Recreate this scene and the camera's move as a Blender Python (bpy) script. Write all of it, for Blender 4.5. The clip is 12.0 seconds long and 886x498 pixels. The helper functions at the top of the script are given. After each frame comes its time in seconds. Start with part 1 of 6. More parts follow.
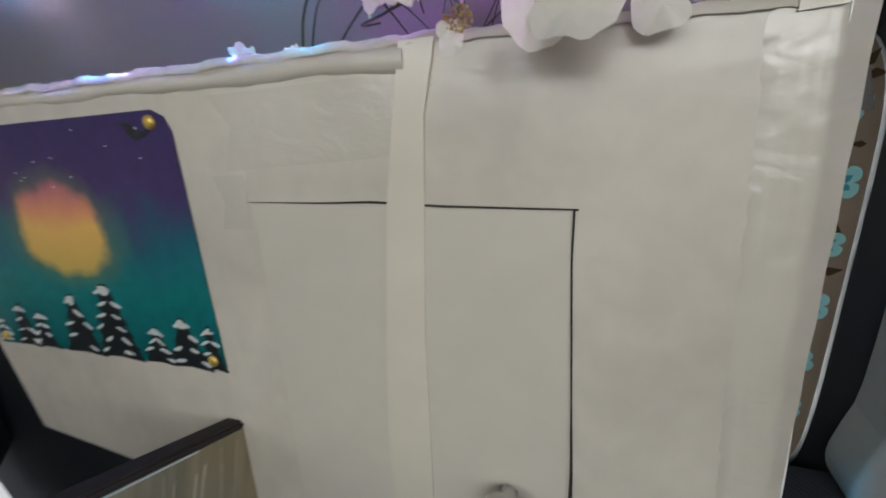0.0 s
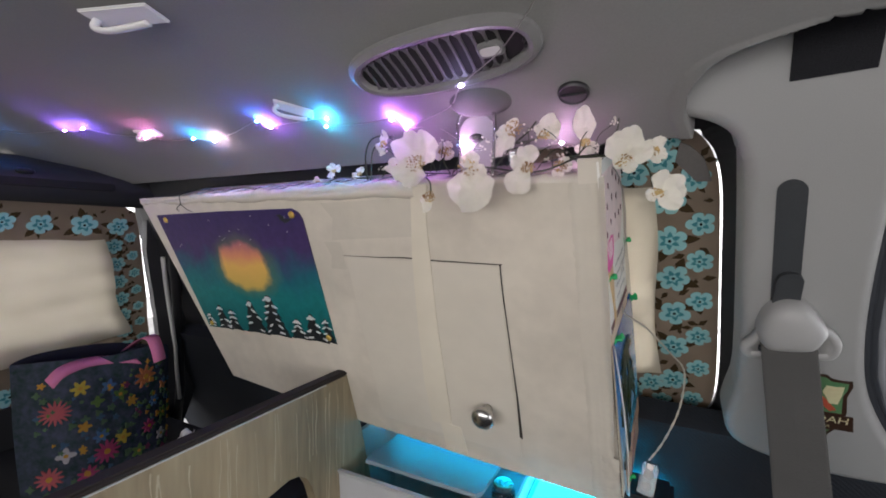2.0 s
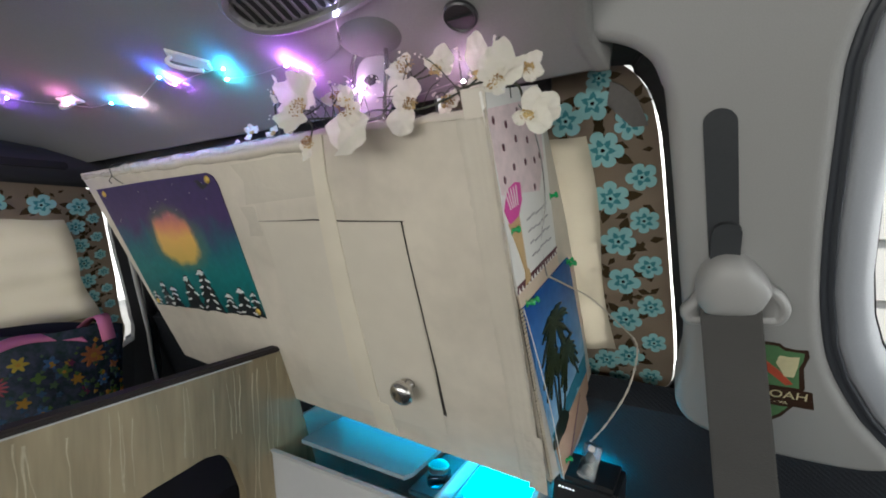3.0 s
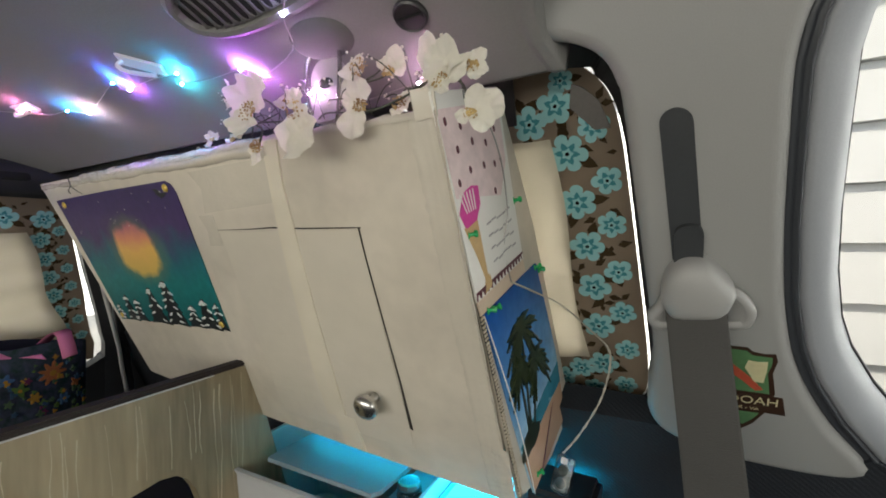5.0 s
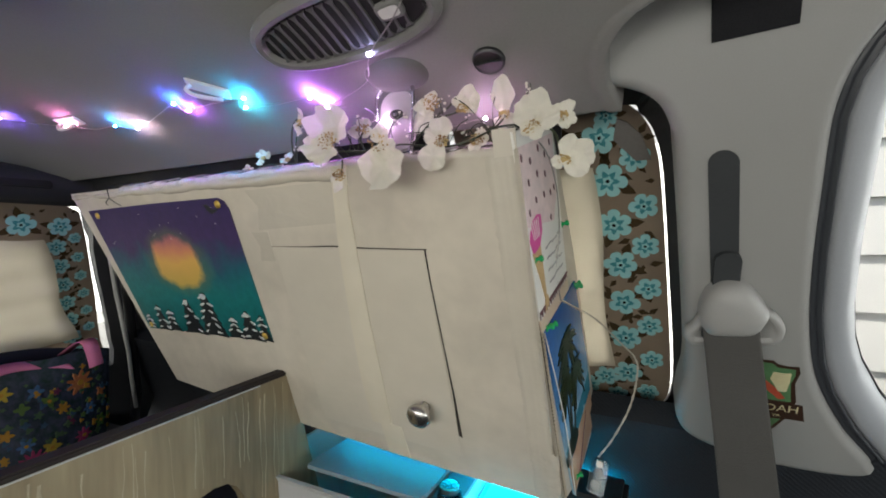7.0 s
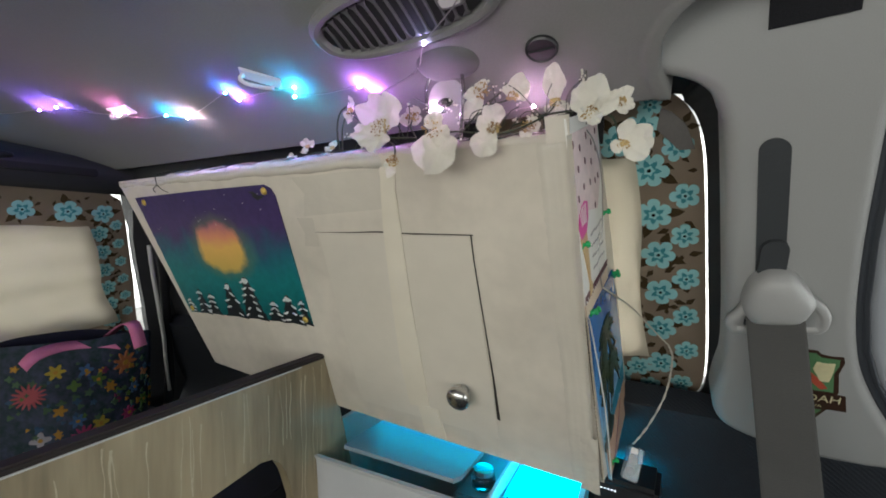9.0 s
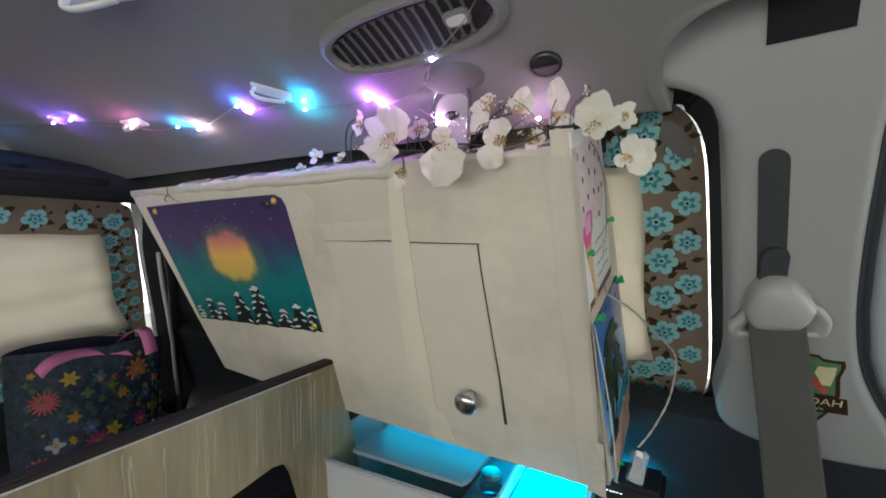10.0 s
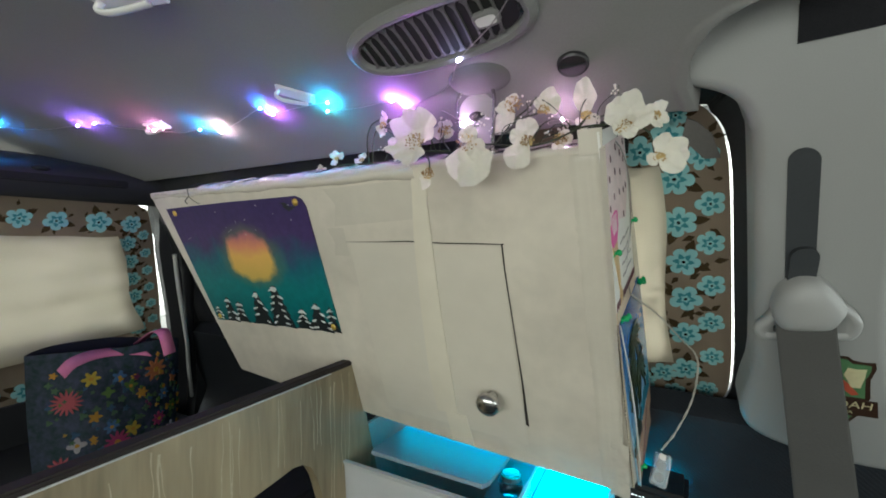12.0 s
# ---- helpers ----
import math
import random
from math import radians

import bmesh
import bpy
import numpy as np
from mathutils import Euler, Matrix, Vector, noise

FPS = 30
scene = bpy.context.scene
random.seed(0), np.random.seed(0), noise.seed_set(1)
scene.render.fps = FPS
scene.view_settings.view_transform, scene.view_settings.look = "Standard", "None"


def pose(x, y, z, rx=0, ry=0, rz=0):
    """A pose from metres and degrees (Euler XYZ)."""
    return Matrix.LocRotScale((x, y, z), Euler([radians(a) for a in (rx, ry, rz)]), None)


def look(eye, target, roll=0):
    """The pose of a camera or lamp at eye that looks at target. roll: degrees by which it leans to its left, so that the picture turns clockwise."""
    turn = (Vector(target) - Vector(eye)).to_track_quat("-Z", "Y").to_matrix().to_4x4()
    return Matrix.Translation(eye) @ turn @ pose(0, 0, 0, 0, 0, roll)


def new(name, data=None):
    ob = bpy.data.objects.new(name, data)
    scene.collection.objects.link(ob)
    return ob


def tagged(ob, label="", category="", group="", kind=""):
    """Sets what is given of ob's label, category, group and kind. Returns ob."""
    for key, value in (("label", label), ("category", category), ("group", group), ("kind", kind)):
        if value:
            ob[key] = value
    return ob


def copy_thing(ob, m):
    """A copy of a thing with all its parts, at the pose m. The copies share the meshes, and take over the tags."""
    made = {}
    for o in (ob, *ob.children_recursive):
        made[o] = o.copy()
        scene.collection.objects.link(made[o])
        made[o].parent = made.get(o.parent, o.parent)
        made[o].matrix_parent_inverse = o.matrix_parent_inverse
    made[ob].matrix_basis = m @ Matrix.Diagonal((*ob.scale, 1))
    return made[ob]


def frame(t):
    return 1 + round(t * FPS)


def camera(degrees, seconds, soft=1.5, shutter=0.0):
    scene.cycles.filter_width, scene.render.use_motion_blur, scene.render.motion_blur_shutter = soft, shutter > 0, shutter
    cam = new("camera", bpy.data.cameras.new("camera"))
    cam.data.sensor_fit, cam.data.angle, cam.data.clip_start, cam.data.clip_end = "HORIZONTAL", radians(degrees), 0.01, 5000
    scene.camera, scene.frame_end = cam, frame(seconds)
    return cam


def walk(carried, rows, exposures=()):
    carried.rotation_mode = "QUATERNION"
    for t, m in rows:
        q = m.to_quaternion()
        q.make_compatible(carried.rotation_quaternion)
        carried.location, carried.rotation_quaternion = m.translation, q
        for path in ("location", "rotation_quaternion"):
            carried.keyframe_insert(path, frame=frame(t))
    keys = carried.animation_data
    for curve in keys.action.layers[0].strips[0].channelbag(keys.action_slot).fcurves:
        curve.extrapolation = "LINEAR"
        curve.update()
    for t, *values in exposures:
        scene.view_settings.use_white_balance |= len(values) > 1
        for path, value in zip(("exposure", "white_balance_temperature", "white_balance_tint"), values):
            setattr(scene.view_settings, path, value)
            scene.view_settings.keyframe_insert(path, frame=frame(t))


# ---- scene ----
cam = camera(94.7, 12.0, soft=1.8, shutter=0.4)
PATH = [
    (0, (0.0478, 0.0918, 1.0092), (-0.5237, 2.0070, 1.0823), 3.02),
    (0.3, (0.0529, 0.0469, 1.0072), (-0.6266, 1.9279, 1.0153), 2.15),
    (0.5, (0.0502, 0.0068, 1.0012), (-0.6631, 1.8752, 0.9974), 2.07),
    (1.0, (0.0887, -0.0351, 1.0335), (-0.7288, 1.7778, 0.8212), 0.81),
    (1.5, (0.1659, -0.0961, 1.0760), (-0.7152, 1.6976, 0.9920), 0.30),
    (2, (0.1955, -0.1088, 1.0750), (-0.6846, 1.6852, 1.0100), 0.50),
    (2.5, (0.2270, -0.0810, 1.0570), (-0.7246, 1.6760, 0.9710), 0.40),
    (3, (0.2882, -0.0125, 1.0350), (-0.6771, 1.7372, 0.9380), -0.30),
    (5, (0.3098, 0.0140, 1.0300), (-0.6193, 1.7844, 0.9840), -1.00),
    (5.5, (0.2866, -0.0057, 1.0410), (-0.5670, 1.8026, 1.0120), -0.80),
    (6, (0.2709, -0.0309, 1.0490), (-0.5801, 1.7791, 1.0190), -0.80),
    (6.5, (0.2637, -0.0397, 1.0520), (-0.5697, 1.7784, 1.0170), -0.70),
    (7, (0.2506, -0.0499, 1.0520), (-0.5984, 1.7605, 1.0130), -0.40),
    (9, (0.2237, -0.0756, 1.0410), (-0.6806, 1.7077, 0.9820), 0.30),
    (9.5, (0.2227, -0.0800, 1.0420), (-0.6807, 1.7035, 0.9840), 0.10),
    (10, (0.2235, -0.0880, 1.0490), (-0.6909, 1.6899, 0.9990), -0.10),
    (10.5, (0.2241, -0.0950, 1.0510), (-0.6949, 1.6808, 1.0090), -0.20),
    (11, (0.2175, -0.0976, 1.0500), (-0.7115, 1.6728, 1.0040), -0.10),
    (11.5, (0.2103, -0.0931, 1.0440), (-0.7178, 1.6775, 0.9970), -0.00),
    (12, (0.2054, -0.0983, 1.0450), (-0.7320, 1.6681, 1.0140), -0.10),
]
walk(cam, [(t, look(eye, target, roll)) for t, eye, target, roll in PATH],
     [(0, 0.16, 6150, 7), (0.6, 0.16, 6200, 9), (1.5, 0.27, 6450, 13), (2.0, 0.28, 6450, 14), (2.5, 0.27, 6450, 8), (3, 0.21, 6550, 7), (5.2, 0.2, 7000, 6), (7, 0.2, 6750, 6), (9.5, 0.19, 6500, 5), (10.5, 0.2, 6450, 4), (11, 0.22, 6350, 3), (12, 0.26, 6450, -2)])

# ---- world, sun and large lights ----
world = bpy.data.worlds.new("sky")
scene.world = world
world.use_nodes = True
wn = world.node_tree.nodes
sky = wn.new("ShaderNodeTexSky")
sky.sky_type, sky.sun_disc = "NISHITA", False
sky.sun_elevation, sky.sun_rotation = radians(48), radians(200)
world.node_tree.links.new(sky.outputs[0], wn["Background"].inputs[0])
wn["Background"].inputs[1].default_value = 0.10

sun = new("sun", bpy.data.lights.new("sun", "SUN"))
sun.data.energy, sun.data.angle, sun.data.color = 2.8, radians(2), (1, 0.95, 0.88)
sun.matrix_world = look((0, 0, 5), (0.6, 3.0, 0.5))


def window_light(name, eye, target, w, h, watts, color):
    ob = new(name, bpy.data.lights.new(name, "AREA"))
    ob.data.shape, ob.data.size, ob.data.size_y = "RECTANGLE", w, h
    ob.data.energy, ob.data.color = watts, color
    ob.matrix_world = look(eye, target)
    return ob


window_light("daylight_far_window", (0.12, -0.985, 1.02), (0.0, 0.5, 0.9), 1.75, 0.38, 9.0, (1.0, 0.975, 0.94))
window_light("daylight_windscreen", (1.95, -0.2, 1.0), (0.0, 0.3, 0.95), 1.1, 0.45, 6.0, (0.97, 0.985, 1.0))
window_light("daylight_side_window", (0.86, 0.60, 1.01), (0.50, -0.3, 0.9), 0.44, 0.38, 2.6, (0.94, 0.98, 1.0))

window_light("daylight_rear_window", (-0.985, -0.08, 0.93), (0.0, -0.1, 0.9), 1.34, 0.36, 0.65, (1.0, 0.98, 0.95))

window_light("daylight_curtained_window", (0.165, 0.625, 1.0), (0.13, 0.0, 0.75), 0.30, 0.38, 1.0, (1.0, 0.98, 0.95))

# ---- materials ----


def nodes_of(name):
    m = bpy.data.materials.new(name)
    m.use_nodes = True
    return m, m.node_tree.nodes, m.node_tree.links, m.node_tree.nodes["Principled BSDF"]


def surface(name, color, rough=0.6, metal=0.0, vary=0.12, grain=60.0, blotch=5.0, bump=0.15, spec=0.5, stretch=(1, 1, 1),
            tint=None, random_tint=0.0, coat=0.0):
    """A plain procedural surface: colour with broad stains and fine grain, uneven gloss and a fine relief."""
    m, n, l, b = nodes_of(name)
    tc, mp = n.new("ShaderNodeTexCoord"), n.new("ShaderNodeMapping")
    mp.inputs["Scale"].default_value = stretch
    l.new(tc.outputs["Object"], mp.inputs[0])
    big, fine = n.new("ShaderNodeTexNoise"), n.new("ShaderNodeTexNoise")
    big.inputs["Scale"].default_value, fine.inputs["Scale"].default_value = blotch, grain
    big.inputs["Detail"].default_value, fine.inputs["Detail"].default_value = 5, 4
    l.new(mp.outputs[0], big.inputs[0]), l.new(mp.outputs[0], fine.inputs[0])
    mix = n.new("ShaderNodeMix")
    mix.data_type = "RGBA"
    dark = tint or tuple(c * (1 - 2 * vary) for c in color)
    mix.inputs[6].default_value, mix.inputs[7].default_value = (*dark, 1), (*color, 1)
    add = n.new("ShaderNodeMath")
    add.operation = "MULTIPLY_ADD"
    l.new(fine.outputs[0], add.inputs[0])
    add.inputs[1].default_value = 0.45
    l.new(big.outputs[0], add.inputs[2])
    rng = n.new("ShaderNodeMapRange")
    rng.inputs[1].default_value, rng.inputs[2].default_value = 0.45, 0.95
    l.new(add.outputs[0], rng.inputs[0])
    l.new(rng.outputs[0], mix.inputs[0])
    out = mix.outputs[2]
    if random_tint:
        info, hsv, r2 = n.new("ShaderNodeObjectInfo"), n.new("ShaderNodeHueSaturation"), n.new("ShaderNodeMapRange")
        r2.inputs[3].default_value, r2.inputs[4].default_value = 1 - random_tint, 1 + random_tint
        l.new(info.outputs["Random"], r2.inputs[0]), l.new(r2.outputs[0], hsv.inputs["Value"]), l.new(out, hsv.inputs["Color"])
        out = hsv.outputs[0]
    l.new(out, b.inputs["Base Color"])
    rr = n.new("ShaderNodeMapRange")
    rr.inputs[3].default_value, rr.inputs[4].default_value = max(0, rough - 0.08), min(1, rough + 0.08)
    l.new(big.outputs[0], rr.inputs[0]), l.new(rr.outputs[0], b.inputs["Roughness"])
    b.inputs["Metallic"].default_value = metal
    b.inputs["Specular IOR Level"].default_value = spec
    b.inputs["Coat Weight"].default_value = coat
    if bump:
        bp = n.new("ShaderNodeBump")
        bp.inputs["Strength"].default_value, bp.inputs["Distance"].default_value = bump, 0.002
        l.new(fine.outputs[0], bp.inputs["Height"]), l.new(bp.outputs[0], b.inputs["Normal"])
    return m


def lit(name, color, strength):
    m, n, l, b = nodes_of(name)
    b.inputs["Base Color"].default_value = (*color, 1)
    b.inputs["Emission Color"].default_value = (*color, 1)
    b.inputs["Emission Strength"].default_value = strength
    return m


def clear(name, color=(1, 1, 1), rough=0.02, ior=1.45):
    m, n, l, b = nodes_of(name)
    b.inputs["Base Color"].default_value = (*color, 1)
    b.inputs["Roughness"].default_value, b.inputs["IOR"].default_value = rough, ior
    b.inputs["Transmission Weight"].default_value = 1.0
    return m


CARD = surface("cream cardboard", (0.665, 0.604, 0.512), 0.34, vary=0.13, grain=40, blotch=7, bump=0.08, spec=0.35)


def film_over(m, weight, scale, depth):
    """A glossy skin of clear film with soft wrinkles over the surface."""
    n, l, b = m.node_tree.nodes, m.node_tree.links, m.node_tree.nodes["Principled BSDF"]
    tc, mp, noi, bp = n.new("ShaderNodeTexCoord"), n.new("ShaderNodeMapping"), n.new("ShaderNodeTexNoise"), n.new("ShaderNodeBump")
    mp.inputs["Scale"].default_value = (1.0, 1.0, 2.2)
    noi.inputs["Scale"].default_value, noi.inputs["Detail"].default_value, noi.inputs["Distortion"].default_value = scale, 6, 1.2
    bp.inputs["Strength"].default_value, bp.inputs["Distance"].default_value = depth, 0.01
    l.new(tc.outputs["Object"], mp.inputs[0]), l.new(mp.outputs[0], noi.inputs[0]), l.new(noi.outputs[0], bp.inputs["Height"])
    l.new(bp.outputs[0], b.inputs["Coat Normal"])
    wave = n.new("ShaderNodeBump")
    wave.inputs["Strength"].default_value, wave.inputs["Distance"].default_value = depth * 0.12, 0.01
    l.new(noi.outputs[0], wave.inputs["Height"]), l.new(b.inputs["Normal"].links[0].from_socket, wave.inputs["Normal"]), l.new(wave.outputs[0], b.inputs["Normal"])
    b.inputs["Coat Weight"].default_value, b.inputs["Coat Roughness"].default_value = weight, 0.16


film_over(CARD, 0.55, 11.0, 0.16)
CARD_EDGE = surface("cut cardboard edge", (0.60, 0.52, 0.40), 0.8, grain=400, bump=0.5)
HEADLINER = surface("grey headliner cloth", (0.25, 0.245, 0.238), 0.95, vary=0.07, grain=500, blotch=3, bump=0.15, spec=0.1)
TRIM = surface("grey moulded trim", (0.315, 0.315, 0.308), 0.5, vary=0.05, grain=700, blotch=2, bump=0.12, spec=0.4)
TRIM_DARK = surface("charcoal plastic trim", (0.030, 0.031, 0.034), 0.55, grain=600, bump=0.2)
CARPET = surface("charcoal ribbed carpet", (0.035, 0.036, 0.04), 0.95, grain=900, bump=0.8, spec=0.1)


def add_ribs(m, scale, depth):
    """Fine woven ribs on top of the grain."""
    n, l, b = m.node_tree.nodes, m.node_tree.links, m.node_tree.nodes["Principled BSDF"]
    tc, wv, bp = n.new("ShaderNodeTexCoord"), n.new("ShaderNodeTexWave"), n.new("ShaderNodeBump")
    wv.bands_direction = "DIAGONAL"
    wv.inputs["Scale"].default_value, wv.inputs["Distortion"].default_value = scale, 0.6
    bp.inputs["Strength"].default_value, bp.inputs["Distance"].default_value = depth, 0.004
    old = b.inputs["Normal"].links[0].from_socket
    l.new(tc.outputs["Object"], wv.inputs[0]), l.new(wv.outputs[0], bp.inputs["Height"]), l.new(old, bp.inputs["Normal"]), l.new(bp.outputs[0], b.inputs["Normal"])


RIBBED = surface("charcoal ribbed wall cloth", (0.034, 0.038, 0.046), 0.9, grain=900, bump=0.6, spec=0.15)
add_ribs(RIBBED, 85.0, 0.2)
RUBBER = surface("black rubber seal", (0.020, 0.021, 0.024), 0.45, grain=300, bump=0.1)
DOORGREY = surface("blue-grey door frame", (0.30, 0.315, 0.34), 0.45, vary=0.05, grain=500, bump=0.08)
SEAL = surface("slate door seal", (0.050, 0.055, 0.065), 0.38, vary=0.06, grain=300, bump=0.08)
GLASS = clear("window glass")
SIDING = surface("white vinyl siding", (0.82, 0.82, 0.80), 0.5, vary=0.02, grain=80)
BLOCKMAT = surface("black felt patch", (0.024, 0.024, 0.027), 0.98, grain=800, bump=0.6, spec=0.05)
CLOTH_BROWN = surface("brown printed cotton", (0.27, 0.218, 0.168), 0.95, grain=900, blotch=25, bump=0.35, spec=0.1)
CLOTH_CREAM = surface("cream lining cloth", (0.62, 0.57, 0.46), 0.9, vary=0.05, grain=900, blotch=6, bump=0.3, spec=0.1)


def let_light_through(m, share, color):
    """Thin cloth: part of the light passes and spreads behind it."""
    n, l = m.node_tree.nodes, m.node_tree.links
    tr, mx = n.new("ShaderNodeBsdfTranslucent"), n.new("ShaderNodeMixShader")
    tr.inputs[0].default_value = (*color, 1)
    mx.inputs[0].default_value = share
    l.new(n["Principled BSDF"].outputs[0], mx.inputs[1]), l.new(tr.outputs[0], mx.inputs[2])
    l.new(mx.outputs[0], n["Material Output"].inputs[0])


let_light_through(CLOTH_CREAM, 0.32, (0.60, 0.54, 0.42))
let_light_through(CLOTH_BROWN, 0.33, (0.34, 0.285, 0.225))
WOOD = surface("limed oak laminate", (0.365, 0.295, 0.183), 0.5, vary=0.14, grain=16, blotch=2.4, bump=0.06, stretch=(7, 7, 0.8), tint=(0.140, 0.108, 0.062))
EDGEBAND = surface("dark edge banding", (0.036, 0.029, 0.026), 0.72, grain=100, bump=0.05, spec=0.2)

# ---- mesh helpers ----


def mesh_of(name, bm, material, smooth=False):
    me = bpy.data.meshes.new(name)
    bmesh.ops.recalc_face_normals(bm, faces=bm.faces[:])
    bm.to_mesh(me)
    bm.free()
    for m in (material if isinstance(material, (list, tuple)) else [material]):
        me.materials.append(m)
    if smooth:
        for p in me.polygons:
            p.use_smooth = True
    return me


def part(name, bm, material, parent=None, label="", smooth=False):
    ob = new(name, mesh_of(name, bm, material, smooth))
    ob.parent = parent
    if label:
        ob["label"] = label
    return ob


def thing(name, m, label, category, group="", kind=""):
    ob = new(name)
    ob.empty_display_size = 0.02
    ob.matrix_world = m
    return tagged(ob, label, category, group, kind)


def box(bm, x0, x1, y0, y1, z0, z1, bevel=0.0, m=None):
    r = bmesh.ops.create_cube(bm, size=1)
    vs = r["verts"]
    for v in vs:
        v.co = Vector((x0 + (v.co.x + 0.5) * (x1 - x0), y0 + (v.co.y + 0.5) * (y1 - y0), z0 + (v.co.z + 0.5) * (z1 - z0)))
    if bevel:
        es = list({e for v in vs for e in v.link_edges})
        g = bmesh.ops.bevel(bm, geom=es, offset=bevel, segments=2, affect="EDGES")
        vs = g["verts"]
    if m is not None:
        bmesh.ops.transform(bm, matrix=m, verts=list({v for v in vs if v.is_valid}))
    return bm


def boxed(*a, **k):
    return box(bmesh.new(), *a, **k)


def loft(bm, loops, close=True, cap_start=False, cap_end=False, mats=None):
    """Skin between rings of points that have the same count."""
    rings = [[bm.verts.new(p) for p in lp] for lp in loops]
    n = len(rings[0])
    for i in range(len(rings) - 1):
        for j in range(n if close else n - 1):
            f = bm.faces.new((rings[i][j], rings[i][(j + 1) % n], rings[i + 1][(j + 1) % n], rings[i + 1][j]))
            if mats:
                f.material_index = mats[i]
    if cap_start:
        bm.faces.new(rings[0])
    if cap_end:
        bm.faces.new(rings[-1])
    return rings


def tube(bm, pts, r, seg=8, taper=None, caps=True):
    pts = [Vector(p) for p in pts]
    loops, side = [], None
    for i, p in enumerate(pts):
        d = (pts[min(i + 1, len(pts) - 1)] - pts[max(i - 1, 0)]).normalized()
        if side is None:
            side = d.orthogonal().normalized()
        side = (side - d * side.dot(d)).normalized()
        up = d.cross(side)
        rr = r if taper is None else r * taper[i]
        loops.append([p + rr * (math.cos(2 * math.pi * k / seg) * side + math.sin(2 * math.pi * k / seg) * up) for k in range(seg)])
    loft(bm, loops, cap_start=caps, cap_end=caps)
    return bm


def ball(bm, c, r, u=10, v=7, squash=(1, 1, 1), m=None):
    r0 = bmesh.ops.create_uvsphere(bm, u_segments=u, v_segments=v, radius=1)
    for w in r0["verts"]:
        w.co = Vector(c) + Vector((w.co.x * r * squash[0], w.co.y * r * squash[1], w.co.z * r * squash[2]))
    if m is not None:
        bmesh.ops.transform(bm, matrix=m, verts=r0["verts"])
    return bm


def smooth_curve(pts, n=6, closed=False):
    """Catmull-Rom through the points."""
    pts = [Vector(p) for p in pts]
    out, c = [], len(pts)
    for i in range(c if closed else c - 1):
        p0, p1, p2, p3 = (pts[(i + k) % c] if closed else pts[min(max(i + k, 0), c - 1)] for k in (-1, 0, 1, 2))
        for s in range(n):
            t = s / n
            out.append(0.5 * (2 * p1 + (p2 - p0) * t + (2 * p0 - 5 * p1 + 4 * p2 - p3) * t * t + (3 * p1 - p0 - 3 * p2 + p3) * t ** 3))
    if not closed:
        out.append(pts[-1])
    return out


def offset_loop(pts, d):
    """Moves a closed 2D loop inwards by d (loops run counter-clockwise)."""
    out, n = [], len(pts)
    for i in range(n):
        a, b, c = (Vector(pts[(i + k) % n][:2]) for k in (-1, 0, 1))
        t = ((b - a).normalized() + (c - b).normalized())
        t = t.normalized() if t.length > 1e-6 else (c - b).normalized()
        out.append(b + d * Vector((-t.y, t.x)))
    return out


def rounded_rect(x0, x1, z0, z1, r, n=5):
    rs = r if isinstance(r, (list, tuple)) else [r] * 4
    out = []
    for (cx, cz, a0), q in zip(((x0, z0, 180), (x1, z0, 270), (x1, z1, 0), (x0, z1, 90)), rs):
        px, pz = cx + (q if cx == x0 else -q), cz + (q if cz == z0 else -q)
        for k in range(n + 1):
            a = radians(a0 + 90 * k / n)
            out.append(Vector((px + q * math.cos(a), pz + q * math.sin(a))))
    return out


def slab(bm, loop, y0, y1, mat=0):
    """A plate with outline (x, z) between the depths y0 and y1."""
    fr, bk = [bm.verts.new((p[0], y0, p[1])) for p in loop], [bm.verts.new((p[0], y1, p[1])) for p in loop]
    n = len(loop)
    fs = [bm.faces.new(fr), bm.faces.new(bk[::-1])]
    for i in range(n):
        fs.append(bm.faces.new((fr[i], bk[i], bk[(i + 1) % n], fr[(i + 1) % n])))
    for f in fs:
        f.material_index = mat
    return bm


def axes(origin, ex, into):
    ex, into = Vector(ex).normalized(), Vector(into)
    into = (into - ex * into.dot(ex)).normalized()
    up = ex.cross(into)
    return Matrix(((ex.x, into.x, up.x, origin[0]), (ex.y, into.y, up.y, origin[1]), (ex.z, into.z, up.z, origin[2]), (0, 0, 0, 1)))


# planes of the place: x along the van, y into the surface, z up along it
FACE = axes((-0.1734, 0.3559, 0.9846), (0.9996, -0.0287, 0), (0.0272, 0.9456, 0.3242))
LEAN_S = math.sqrt(1.25)
PILLAR = axes((0, 0.455, 1.003), (1, 0, 0), (0, 2, 1))
GLASSP = axes((0, 0.55, 1.026), (1, 0, 0), (0, 2, 1))
REAR = axes((-0.9, 0, 1.03), (0, 1, 0), (-1, 0, 0.35))


def on_pillar(x, z):
    return Vector((x, (z - 1.003) * LEAN_S))


def on_glass(x, z):
    return Vector((x, (z - 1.026) * LEAN_S))


def on_rear(y, z):
    return Vector((y, (z - 1.03) * math.sqrt(1 + 0.35 ** 2)))


def ceiling_z(y):
    """Height of the headliner: flat in the middle, falling to the side."""
    if y < 0.16:
        return 1.278 - 0.05 * max(0.0, y + 0.1) ** 2 * 4
    return 1.278 - 0.0135 - 0.30 * (y - 0.16) - 0.55 * max(0.0, y - 0.16) ** 2 * 0.6


# ---- the van's shell ----


def step(u):
    u = max(0.0, min(1.0, u))
    return u * u * (3 - 2 * u)


